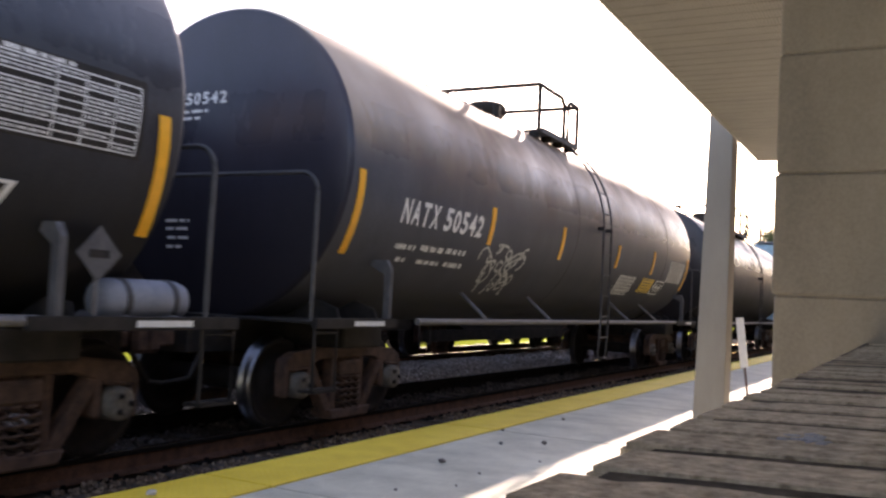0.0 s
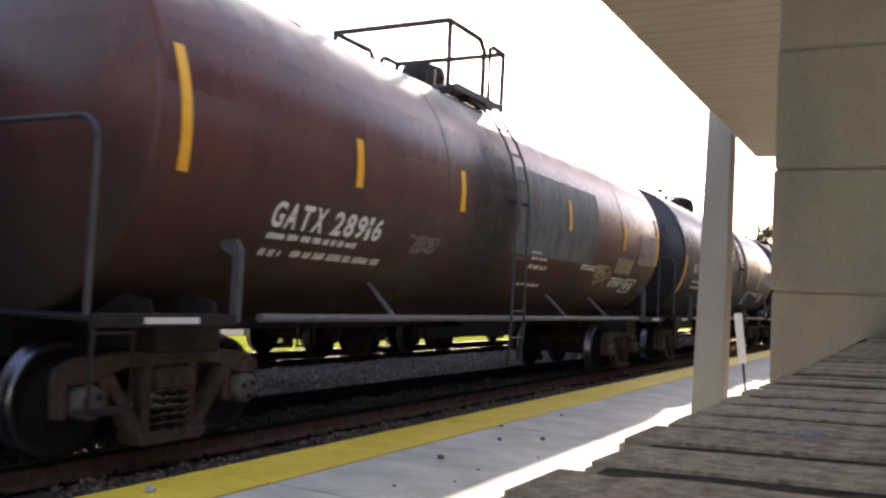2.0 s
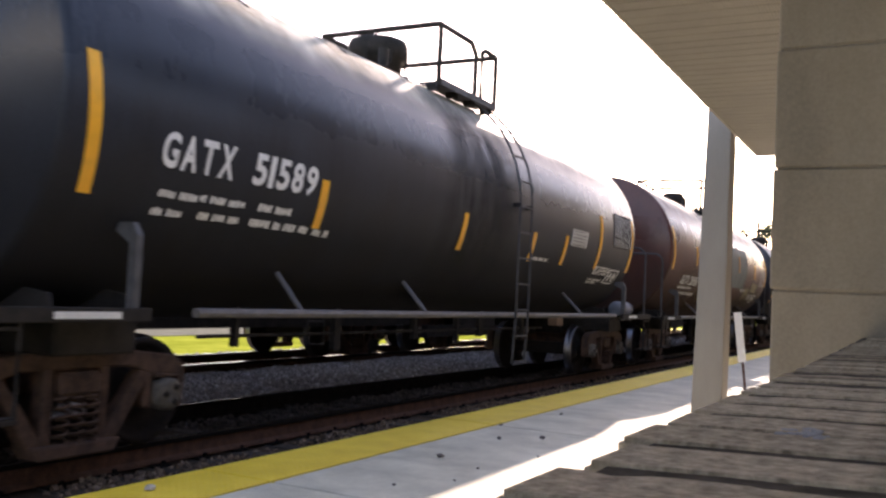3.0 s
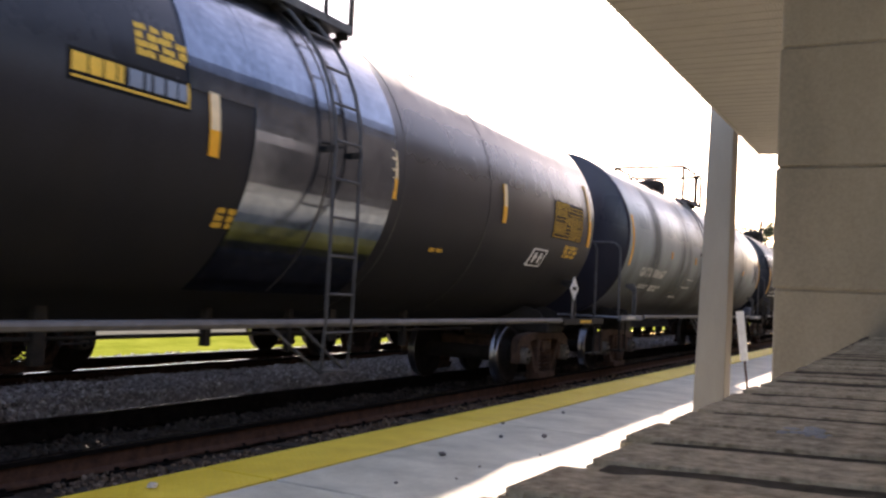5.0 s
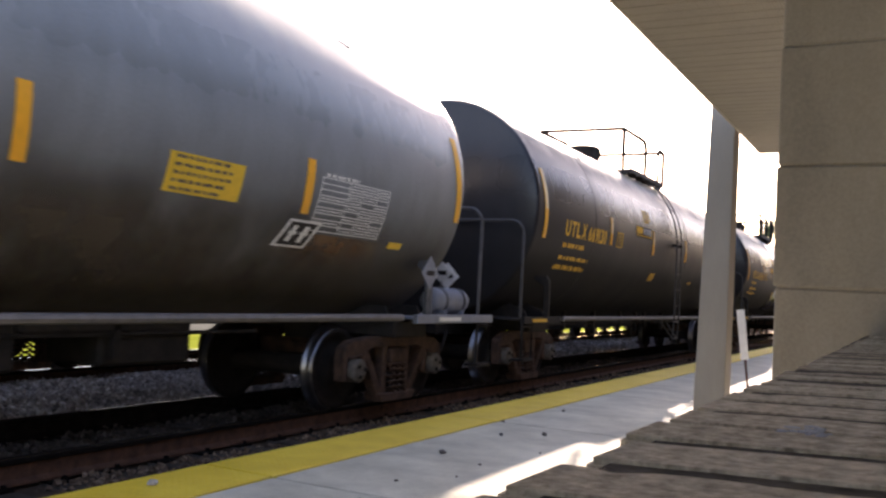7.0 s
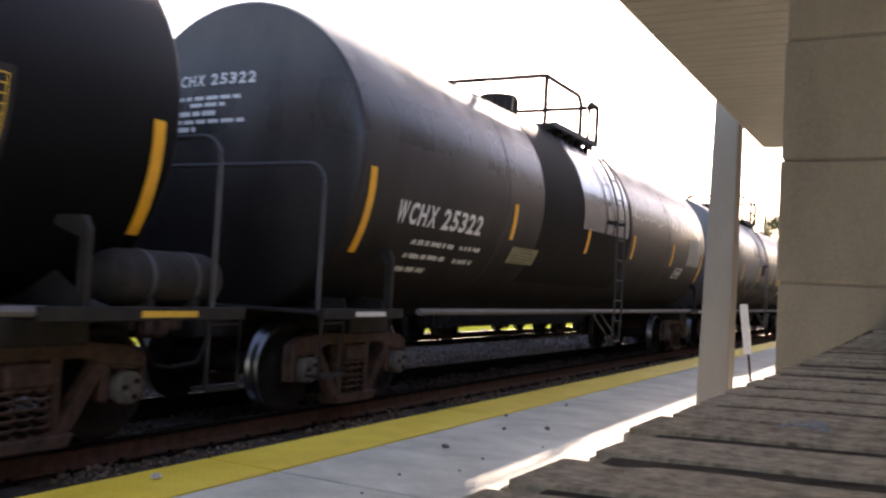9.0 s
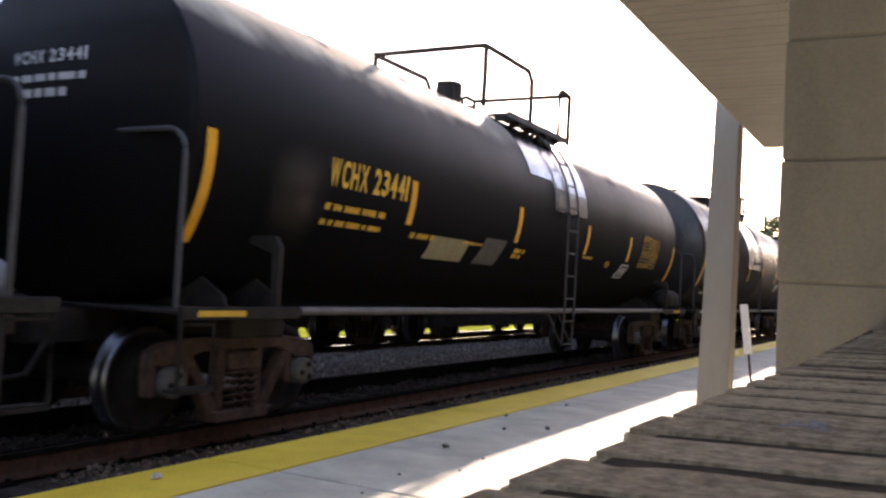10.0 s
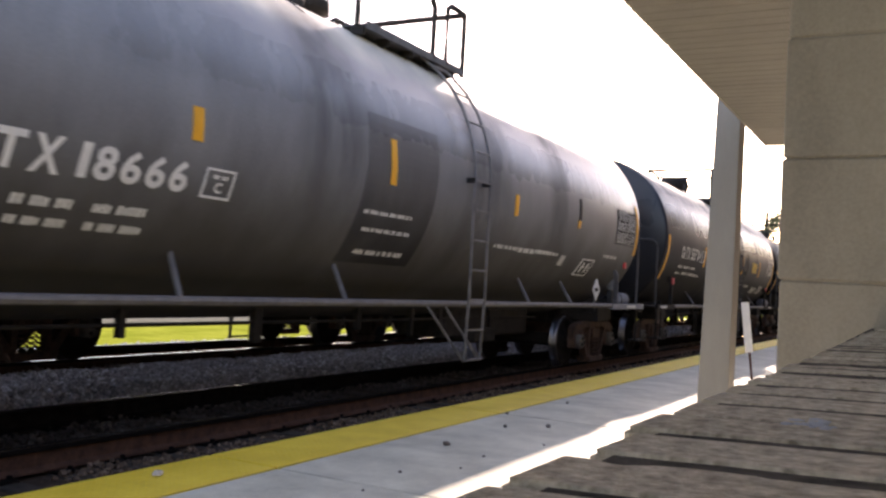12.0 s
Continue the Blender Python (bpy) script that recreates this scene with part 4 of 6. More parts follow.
            part("pipe_bracket", boxes((0.42, 0.50, y - w, y + w, 0.74 - 0.1 * (k % 2), sill + 0.1)), M_BLACK, car)
    for y in braces:
        for sx in (-1, 1):
            a = Vector(on_tank(R, zc, y + 0.13, sill + 0.36, -0.02))
            b = Vector((1.45, y, sill - 0.01))
            a.x, b.x = a.x * sx, b.x * sx
            part("side_brace", tube(bmesh.new(), [a, b], 0.026, 6), M_PIPE, car)
    ly, lz = ladder
    for sx in (-1, 1):
        bm = bmesh.new()
        up = [(AXIS + (R + 0.11) * math.cos(a) * sx, (R + 0.11) * math.sin(a) + zc) for a in np.linspace(1.2, 0.0, 8)]
        for dy in (-0.22, 0.22):
            tube(bm, [(x, ly + dy, z) for x, z in up] + [(AXIS + (R + 0.11) * sx, ly + dy, sill), (AXIS + (R + 0.08) * sx, ly + dy, lz)], 0.02, 6)
            if splay:
                tube(bm, [(1.45 * sx, ly + dy - 0.62, sill - 0.02), (AXIS + (R + 0.08) * sx, ly + dy, lz)], 0.016, 6)
        lad = part("ladder", bm, M_HOOP if deck_paint is None else M_PIPE, car)
        z = lz + 0.02
        while z < zc + R * 0.92:
            x = (R + 0.11) if z < zc else (R + 0.11) * math.sqrt(max(0.02, 1 - ((z - zc) / (R + 0.11)) ** 2))
            part("rung", tube(bmesh.new(), [(AXIS + x * sx, ly - 0.22, z), (AXIS + x * sx, ly + 0.22, z)], 0.015, 6), M_HOOP if deck_paint is None else M_PIPE, lad)
            z += 0.37
        # brackets that hold the ladder off the tank
        for dy in (-0.22, 0.22):
            part("ladder_bracket", boxes((AXIS + ((R - 0.02) if sx > 0 else -(R + 0.12)), AXIS + ((R + 0.12) if sx > 0 else -(R - 0.02)), ly + dy - 0.02, ly + dy + 0.02, zc - 0.03, zc + 0.03)), M_BLACK, lad)
    top = zc + R
    # short dark strips across the crown
    for y in (-half + 2.2, -half + 3.9, -half + 5.4, half - 5.2, half - 3.4, half - 1.6):
        part("jacket_lug", patch(bmesh.new(), R, zc, y, y + 0.025, zc + 0.80 * R, zc + 0.90 * R, 0.010), M_BAND, car)
    dy, dr, dz = dome[0], dome[1] * 0.92, dome[2]
    if square_dome:
        prof = [(dr * 1.1, top - 0.1), (dr * 1.1, dz - 0.03), (dr * 1.05, dz), (0.02, dz)]
    else:
        h = dz - top
        prof = [(dr * 0.9, top - 0.1), (dr * 0.9, top + h * 0.40), (dr * 1.1, top + h * 0.42), (dr * 1.1, top + h * 0.80), (dr * 1.04, top + h * 0.93), (dr * 0.8, dz), (0.02, dz)]
    man = part("manway", lathe(prof, "Z", 28, (AXIS, dy, 0)), tin or M_BLACK, car, smooth=not square_dome)
    for k in range(8):
        a = k * math.pi / 4 + 0.2
        x, y = AXIS + dr * 1.12 * math.cos(a), dy + dr * 1.12 * math.sin(a)
        part("eye_bolt", tube(bmesh.new(), [(x, y, top + 0.12), (x, y, top + 0.30)], 0.02, 6), M_BLACK, man)
    part("valve", tube(bmesh.new(), [(0.3, dy - 0.62, top - 0.05), (0.3, dy - 0.62, top + 0.20)], 0.07, 10), M_BLACK, car)
    part("valve", tube(bmesh.new(), [(-0.2, dy + 0.75, top - 0.05), (-0.2, dy + 0.75, top + 0.18)], 0.08, 10), M_BLACK, car)
    y0, y1, rz = rail
    w0 = min(dy - 0.2, y1 - 1.6)
    walk_way = part("walkway", boxes((0.62, 0.98, w0, y1, top - 0.20, top - 0.175), (0.95, 0.98, w0, y1, top - 0.24, top - 0.15), (-1.18, -0.82, w0, y1, top - 0.20, top - 0.175), (-0.82, 0.62, y1 - 0.3, y1, top + 0.01, top + 0.03)), M_STRUT, car)
    k = w0
    while k < y1:
        part("walkway_support", boxes((0.74, 0.92, k, k + 0.03, top - 0.30, top - 0.20)), M_BLACK, walk_way)
        k += 0.55
    bm = bmesh.new()
    ye = min(y0 + 1.75, y1 - 0.7)
    tube(bm, [(0.95, ye, top - 0.20), (0.95, ye, rz - 0.14), (0.95, ye - 0.14, rz), (0.95, y0, rz), (-0.95, y0, rz), (-0.95, ye - 0.14, rz), (-0.95, ye, rz - 0.14), (-0.95, ye, top - 0.20)], 0.040, 6)
    for x in (-0.95, 0.95):
        tube(bm, [(x, y0 + 0.02, rz), (x, y0 + 0.02, top - 0.25)], 0.040, 6)
    part("railing", bm, M_BLACK, car)
    bm = bmesh.new()
    tube(bm, [(0.95, y1 - 0.5, top - 0.20), (0.95, y1 - 0.5, rz - 0.05), (0.95, y1 - 0.4, rz), (0.95, y1, rz), (-0.95, y1, rz), (-0.95, y1 - 0.4, rz), (-0.95, y1 - 0.5, rz - 0.05), (-0.95, y1 - 0.5, top - 0.20)], 0.040, 6)
    for x in (-0.95, 0.95):
        tube(bm, [(x, y1 - 0.02, rz), (x, y1 - 0.02, top - 0.25)], 0.040, 6)
    part("railing", bm, M_BLACK, car)
    return t


def reservoir(t, y, material, label, k=1.0):
    """The air reservoir on the front deck; k: its size."""
    at = (1.20, 0, 1.085 + 0.165 * k)
    r = part("air_reservoir", lathe([(r * k, y + d * k) for r, d in ((0.02, -0.46), (0.09, -0.45), (0.145, -0.40), (0.165, -0.33), (0.165, 0.33), (0.145, 0.40), (0.09, 0.45), (0.02, 0.46))], "Y", 24, at), material, t.car, label, smooth=True)
    for d in (-0.24, 0.24):
        part("strap", lathe([(0.16 * k, y + d - 0.025), (0.165 * k + 0.008, y + d - 0.025), (0.165 * k + 0.008, y + d + 0.025), (0.16 * k, y + d + 0.025)], "Y", 24, at), M_HOOP, r)
        part("bracket", boxes((1.20 - 0.17 * k, 1.20 + 0.15 * k, y + d - 0.03, y + d + 0.03, 1.02, 1.12 + 0.02 * k)), material, r)


def brake_valve(t, y, material):
    """A rounded control valve on a short pipe stand, beside the reservoir."""
    v = part("brake_valve", lathe([(0.02, 1.40), (0.08, 1.41), (0.125, 1.46), (0.135, 1.53), (0.12, 1.60), (0.07, 1.645), (0.02, 1.65)], "Z", 20, (1.2, y, 0)), material, t.car, "rounded control valve on a pipe stand", smooth=True)
    part("valve_stand", boxes((1.15, 1.25, y - 0.05, y + 0.05, 1.05, 1.42), bevel=0.01), M_HOOP, v)


def diamond(t, x, y, z, size=0.27, material=None, along="X"):
    """A diamond hazard placard in its holder on a short post."""
    material = material or M_WHITE
    bm = bmesh.new()
    h = size * 0.75
    if along == "X":
        prism(bm, [(y - h, z), (y, z - h), (y + h, z), (y, z + h)], "X", x, x + 0.012)
    else:
        prism(bm, [(x - h, z), (x, z - h), (x + h, z), (x, z + h)], "Y", y - 0.012, y)
    p = part("placard_holder", bm, material, t.car, "pale diamond hazard placard holder")
    bm = boxes((x + 0.012, x + 0.016, y - h * 0.45, y + h * 0.45, z - 0.03, z + 0.03)) if along == "X" else boxes((x - h * 0.45, x + h * 0.45, y - 0.018, y - 0.012, z - 0.03, z + 0.03))
    part("placard_bar", bm, M_BLACK, p)
    part("placard_post", tube(bmesh.new(), [(x - 0.01, y, 1.05), (x - 0.01, y, z - h + 0.04)], 0.018, 6), M_PIPE, p)


def tank_paint(name, low, high, rough=0.27, streak=0.7, scale=1.6, dust=0.9, dust_glare_col=(0.68, 0.61, 0.48), spec=0.32, grime=(0.012, 0.0095, 0.008), low_amount=0.85, stain=(0.022, 0.019, 0.018), crown=0.34):
    """Weathered satin shell paint: crown dust paled to carry sun glare as well, a second duller colour towards the
    bottom.
    """
    m = grained(name, low, high, scale, rough, 0.0, bump=0.16, fine=40, streak=streak, rough_var=0.25, spec=spec)
    n, ln = m.node_tree.nodes, m.node_tree.links
    b = n["Principled BSDF"]
    b.inputs["Sheen Weight"].default_value, b.inputs["Sheen Roughness"].default_value = 0.02, 0.45
    b.inputs["Sheen Tint"].default_value = (0.82, 0.86, 0.95, 1)
    # the roughness rises towards the bottom and on the crown
    tc = n.new("ShaderNodeTexCoord")
    sep = n.new("ShaderNodeSeparateXYZ")
    ln.new(tc.outputs["Object"], sep.inputs[0])
    dull = n.new("ShaderNodeMapRange")
    dull.inputs["From Min"].default_value, dull.inputs["From Max"].default_value = 2.95, 1.85
    dull.inputs["To Min"].default_value, dull.inputs["To Max"].default_value = 0.0, 0.45
    ln.new(sep.outputs["Z"], dull.inputs["Value"])
    matt = n.new("ShaderNodeMapRange")
    matt.inputs["From Max"].default_value = 0.45
    matt.inputs["To Min"].default_value, matt.inputs["To Max"].default_value = spec, 0.4 * spec
    ln.new(dull.outputs[0], matt.inputs["Value"])
    dusty = n.new("ShaderNodeMapRange")
    dusty.inputs["From Min"].default_value, dusty.inputs["From Max"].default_value = 3.45, 3.95
    dusty.inputs["To Min"].default_value, dusty.inputs["To Max"].default_value = 0.0, crown
    ln.new(sep.outputs["Z"], dusty.inputs["Value"])
    # specular level raised on the crown, to strengthen the low sun's glare
    gloss = n.new("ShaderNodeMath")
    gloss.operation = "MULTIPLY_ADD"
    gloss.inputs[1].default_value = 1.5
    ln.new(dusty.outputs[0], gloss.inputs[0])
    ln.new(matt.outputs[0], gloss.inputs[2])
    ln.new(gloss.outputs[0], b.inputs["Specular IOR Level"])
    both = n.new("ShaderNodeMath")
    ln.new(dull.outputs[0], both.inputs[0])
    ln.new(dusty.outputs[0], both.inputs[1])
    add = n.new("ShaderNodeMath")
    add.use_clamp = True
    ln.new(b.inputs["Roughness"].links[0].from_socket, add.inputs[0])
    ln.new(both.outputs[0], add.inputs[1])
    ln.new(add.outputs[0], b.inputs["Roughness"])
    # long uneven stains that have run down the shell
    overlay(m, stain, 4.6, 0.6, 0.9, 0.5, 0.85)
    # second colour, stronger towards the bottom of the shell
    if low_amount:
        overlay(m, grime, 2.7, 1.3, 1.4, low_amount)
    # dust on upward slopes, made paler than dust so that sun glare is in its colour
    return overlay(m, dust_glare_col, 0.50, 0.80, 1.7, dust, by="Normal")


P_BLUEBLACK = overlay(tank_paint("blue_black_tank_paint", (0.050, 0.058, 0.076), (0.108, 0.120, 0.148), grime=(0.078, 0.076, 0.080), low_amount=0.7), (0.40, 0.29, 0.20), 2.7, 3.7, 0.7, 0.85, 0.3)
# navy for rear heads, shade painted into the colour
P_NAVY_SHADE = tank_paint("navy_shaded_tank_end", (0.014, 0.015, 0.028), (0.034, 0.035, 0.058), grime=(0.022, 0.020, 0.026))
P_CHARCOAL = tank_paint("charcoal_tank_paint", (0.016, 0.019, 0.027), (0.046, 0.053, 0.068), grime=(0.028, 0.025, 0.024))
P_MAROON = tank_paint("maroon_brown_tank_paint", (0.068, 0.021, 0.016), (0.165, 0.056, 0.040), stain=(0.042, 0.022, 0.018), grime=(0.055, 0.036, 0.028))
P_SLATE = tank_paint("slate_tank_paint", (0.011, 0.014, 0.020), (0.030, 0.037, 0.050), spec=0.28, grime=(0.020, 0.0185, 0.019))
# the pale and grey shells below are darkened again towards the bottom
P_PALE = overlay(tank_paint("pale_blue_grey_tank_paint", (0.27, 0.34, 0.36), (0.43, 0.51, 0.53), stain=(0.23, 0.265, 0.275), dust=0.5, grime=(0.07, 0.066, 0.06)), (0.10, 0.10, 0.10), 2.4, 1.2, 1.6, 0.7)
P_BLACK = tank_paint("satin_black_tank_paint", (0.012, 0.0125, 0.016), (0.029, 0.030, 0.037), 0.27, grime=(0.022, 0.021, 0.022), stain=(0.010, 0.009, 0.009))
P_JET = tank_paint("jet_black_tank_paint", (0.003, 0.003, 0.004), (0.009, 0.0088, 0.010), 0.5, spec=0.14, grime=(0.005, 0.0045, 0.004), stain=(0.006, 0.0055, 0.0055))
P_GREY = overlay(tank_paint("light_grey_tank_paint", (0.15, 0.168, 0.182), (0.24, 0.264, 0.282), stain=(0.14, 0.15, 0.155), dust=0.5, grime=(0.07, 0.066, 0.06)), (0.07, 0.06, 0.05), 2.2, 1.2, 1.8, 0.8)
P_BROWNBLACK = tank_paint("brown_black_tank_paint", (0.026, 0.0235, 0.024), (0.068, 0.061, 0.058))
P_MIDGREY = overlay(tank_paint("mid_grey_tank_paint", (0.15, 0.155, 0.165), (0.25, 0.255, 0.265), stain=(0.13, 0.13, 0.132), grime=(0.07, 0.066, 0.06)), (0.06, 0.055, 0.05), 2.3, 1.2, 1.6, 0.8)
M_BAND = grained("dark_jacket_band", (0.015, 0.014, 0.014), (0.05, 0.045, 0.042), 6, 0.6, bump=0.05)
M_LIGHTPANEL = tank_paint("paler_slate_paint", (0.045, 0.047, 0.050), (0.085, 0.087, 0.092))
M_DARKPATCH = tank_paint("darker_grey_paint", (0.10, 0.103, 0.11), (0.16, 0.165, 0.172))
M_COAT = grained("black_spill_coating", (0.003, 0.003, 0.0035), (0.010, 0.0098, 0.010), 2, 0.75, bump=0.1, streak=0.7, spec=0.15)
M_BLUESHEET = tank_paint("blue_grey_sheet", (0.20, 0.25, 0.33), (0.33, 0.39, 0.48), 0.35)
M_RESIDUE = grained("dried_residue", (0.09, 0.08, 0.068), (0.20, 0.18, 0.155), 7, 0.9, bump=0.1, streak=0.8)
M_FADED = plain("faded_print", (0.10, 0.095, 0.085), 0.8, var=0.3)
M_TAN = plain("faded_tan_paint", (0.30, 0.27, 0.16), 0.8, var=0.2)
M_PLACARD = plain("yellow_placard", (0.74, 0.47, 0.03), 0.5, var=0.1)
M_PAPER = plain("pale_placard", (0.55, 0.55, 0.53), 0.6, var=0.12)
M_SPRAY = plain("pale_spray_paint", (0.42, 0.42, 0.40), 0.8, var=0.25)
M_REDREF = plain("red_reflector", (0.70, 0.06, 0.07), 0.4, var=0.1)
M_VALVE = plain("faded_brown_box", (0.20, 0.12, 0.075), 0.8, var=0.2)
M_STRUT = grained("dusty_grey_steel", (0.05, 0.05, 0.055), (0.11, 0.11, 0.118), 6, 0.7, bump=0.08)
M_PALESTEEL = grained("pale_grey_deck_paint", (0.15, 0.165, 0.20), (0.25, 0.27, 0.31), 5, 0.6, bump=0.06)


STAINS = []


def stain(t, label, colour, y, half_y, z, half_z, amount=0.9, grain=2.2, streak=0.75):
    """A soft-edged stain on the shell: a thin film whose cover breaks up and fades towards its rim."""
    m = bpy.data.materials.new("shell_stain")
    m.use_nodes = True
    n, ln = m.node_tree.nodes, m.node_tree.links
    b = n["Principled BSDF"]
    b.inputs["Base Color"].default_value = (*colour, 1)
    b.inputs["Roughness"].default_value = 0.75
    tc = n.new("ShaderNodeTexCoord")
    sep = n.new("ShaderNodeSeparateXYZ")
    ln.new(tc.outputs["Object"], sep.inputs[0])

    def rim(axis, centre, half):
        d = n.new("ShaderNodeMath")
        d.operation = "SUBTRACT"
        d.inputs[1].default_value = centre
        ln.new(sep.outputs[axis], d.inputs[0])
        a = n.new("ShaderNodeMath")
        a.operation = "ABSOLUTE"
        ln.new(d.outputs[0], a.inputs[0])
        r = n.new("ShaderNodeMapRange")
        r.inputs["From Min"].default_value, r.inputs["From Max"].default_value = half, half * 0.35
        ln.new(a.outputs[0], r.inputs["Value"])
        return r.outputs[0]

    mp = n.new("ShaderNodeMapping")
    mp.inputs["Scale"].default_value = (1, 1, 1 - streak)
    ln.new(tc.outputs["Object"], mp.inputs[0])
    no = n.new("ShaderNodeTexNoise")
    no.inputs["Scale"].default_value, no.inputs["Detail"].default_value, no.inputs["Roughness"].default_value = grain, 7, 0.65
    ln.new(mp.outputs[0], no.inputs["Vector"])
    cover = n.new("ShaderNodeMapRange")
    cover.inputs["From Min"].default_value, cover.inputs["From Max"].default_value = 0.34, 0.56
    cover.inputs["To Max"].default_value = amount
    ln.new(no.outputs["Fac"], cover.inputs["Value"])
    fac = cover.outputs[0]
    for edge in (rim("Y", y, half_y), rim("Z", z, half_z)):
        k = n.new("ShaderNodeMath")
        k.operation = "MULTIPLY"
        ln.new(fac, k.inputs[0])
        ln.new(edge, k.inputs[1])
        fac = k.outputs[0]
    clear = n.new("ShaderNodeBsdfTransparent")
    mix = n.new("ShaderNodeMixShader")
    ln.new(fac, mix.inputs[0])
    ln.new(clear.outputs[0], mix.inputs[1])
    ln.new(b.outputs[0], mix.inputs[2])
    ln.new(mix.outputs[0], n["Material Output"].inputs["Surface"])
    STAINS.append(m)
    off = 0.0022 + 0.0009 * (len(STAINS) % 5)
    top = min(z + half_z, t.zc + t.R * 0.985)
    bm = bmesh.new()
    a0, a1 = (math.asin(max(-0.985, min(0.99, (v - t.zc) / t.R))) for v in (z - half_z, top))
    if z + half_z > t.zc + t.R:
        a1 = 1.75
    k = max(3, int((a1 - a0) * t.R / 0.1))
    rows = [[bm.verts.new((AXIS + (t.R + off) * math.cos(a0 + (a1 - a0) * i / k), y + s * half_y, t.zc + (t.R + off) * math.sin(a0 + (a1 - a0) * i / k))) for s in (-1, 1)] for i in range(k + 1)]
    for p, q in zip(rows, rows[1:]):
        bm.faces.new((p[0], p[1], q[1], q[0]))
    return part("stain", bm, m, t.car, label, smooth=True)


def mural_material():
    """A sprayed patch of teal and dull blue with darker and rusty smears."""
    m = bpy.data.materials.new("sprayed_mural")
    m.use_nodes = True
    n, ln = m.node_tree.nodes, m.node_tree.links
    b = n["Principled BSDF"]
    b.inputs["Roughness"].default_value = 0.55
    tc = n.new("ShaderNodeTexCoord")
    mp = n.new("ShaderNodeMapping")
    mp.inputs["Scale"].default_value = (1, 1.6, 0.55)
    ln.new(tc.outputs["Object"], mp.inputs[0])
    no = n.new("ShaderNodeTexNoise")
    no.inputs["Scale"].default_value, no.inputs["Detail"].default_value, no.inputs["Roughness"].default_value = 1.7, 5, 0.6
    ln.new(mp.outputs[0], no.inputs["Vector"])
    ramp = n.new("ShaderNodeValToRGB")
    e = ramp.color_ramp.elements
    e[0].position, e[0].color = 0.30, (0.014, 0.018, 0.026, 1)
    e[1].position, e[1].color = 0.72, (0.10, 0.045, 0.035, 1)
    for pos, col in ((0.42, (0.034, 0.066, 0.086, 1)), (0.50, (0.056, 0.100, 0.108, 1)), (0.57, (0.022, 0.026, 0.034, 1)), (0.64, (0.095, 0.062, 0.052, 1))):
        k = e.new(pos)
        k.color = col
    ln.new(no.outputs["Fac"], ramp.inputs[0])
    ln.new(ramp.outputs[0], b.inputs["Base Color"])
    return m


M_MURAL = mural_material()


def st(mid, *rows):
    return [(y - mid, lo, hi) for y, hi, lo in rows]


# a pale blue covered hopper and a grey-black tank car run ahead
def covered_hopper(mid):
    c = empty("covered_hopper_car", pose(TRACK, mid, 0), label="pale blue covered hopper car far ahead in the train", category="hopper car")
    CARS.append((c, mid))
    bm = bmesh.new()
    prism(bm, [(-1.55, 1.2), (1.55, 1.2), (1.55, 4.25), (1.2, 4.72), (-1.2, 4.72), (-1.55, 4.25)], "Y", -8.2, 8.2)
    part("hopper_body", bm, plain("pale_blue_hopper_paint", (0.30, 0.47, 0.55), 0.5), c)
    for k in range(14):
        part("side_post", boxes((1.55, 1.63, -7.9 + k * 1.215 - 0.05, -7.9 + k * 1.215 + 0.05, 1.2, 4.25)), M_GREY, c)
    part("roof_walk", boxes((-0.5, 0.5, -8.2, 8.2, 4.82, 4.87), (-0.4, 0.4, -7, 7, 4.72, 4.82)), M_GREY, c)
    part("centre_sill", boxes((-0.25, 0.25, -9.0, 9.0, 0.75, 1.2)), M_BLACK, c)
    for s in (-1, 1):
        bogie(c, s * 6.9)


covered_hopper(52.6)
tank_car(33.4, 7.5, 1.63, 2.70, P_SLATE, "grey-black tank car running far ahead", [(-7.5, 1.8, 2.7), (7.5, 1.8, 2.7)], square_dome=True)

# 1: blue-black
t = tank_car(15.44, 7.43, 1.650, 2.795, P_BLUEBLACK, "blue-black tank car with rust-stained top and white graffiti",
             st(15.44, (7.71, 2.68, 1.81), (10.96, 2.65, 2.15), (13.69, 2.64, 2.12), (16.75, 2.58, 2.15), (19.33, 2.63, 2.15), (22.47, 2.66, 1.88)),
             braces=(-4.4, -2.0, 2.4, 4.6), trucks=(7.15, 6.5), seams=(-1.1, 4.9), sill=1.12, ladder=(0.1, 0.45), dome=(-1.37, 0.33, 4.87), rail=(-1.7, 0.2, 5.06), strut=M_STRUT, end_shade=P_NAVY_SHADE)
t.text("NATX 50542", -6.85, -4.77, 2.22, 2.50)
t.lines((-6.74, -6.27, 1.93, 2.00), (-6.16, -5.59, 1.94, 2.02), (-5.52, -4.96, 1.95, 2.03), (-6.58, -6.37, 1.79, 1.85), (-6.09, -5.54, 1.79, 1.85), (-5.40, -4.90, 1.79, 1.86), (1.86, 3.03, 1.65, 2.05))
t.scrawl(-4.56, -3.01, 1.51, 2.18, 22, 0.035, 5, M_SPRAY, "faded white sprayed scrawl")
t.placard(M_PLACARD, 3.57, 4.45, 1.75, 2.05)
t.sign(4.58, 5.36, 1.73, 2.04)
t.placard(M_PAPER, 5.38, 6.70, 2.04, 2.53, rows=6)
stain(t, "orange-brown rust spread over the crown", (0.30, 0.175, 0.105), -3.2, 5.4, 3.75, 1.3, 0.55, grain=0.6, streak=0.25)
stain(t, "orange-brown rust spread over the crown", (0.30, 0.175, 0.105), 3.6, 3.8, 3.95, 1.2, 0.5, grain=0.7, streak=0.25)
t.head_text("NATX 50542", -1.20, -0.02, 3.380, 3.520)
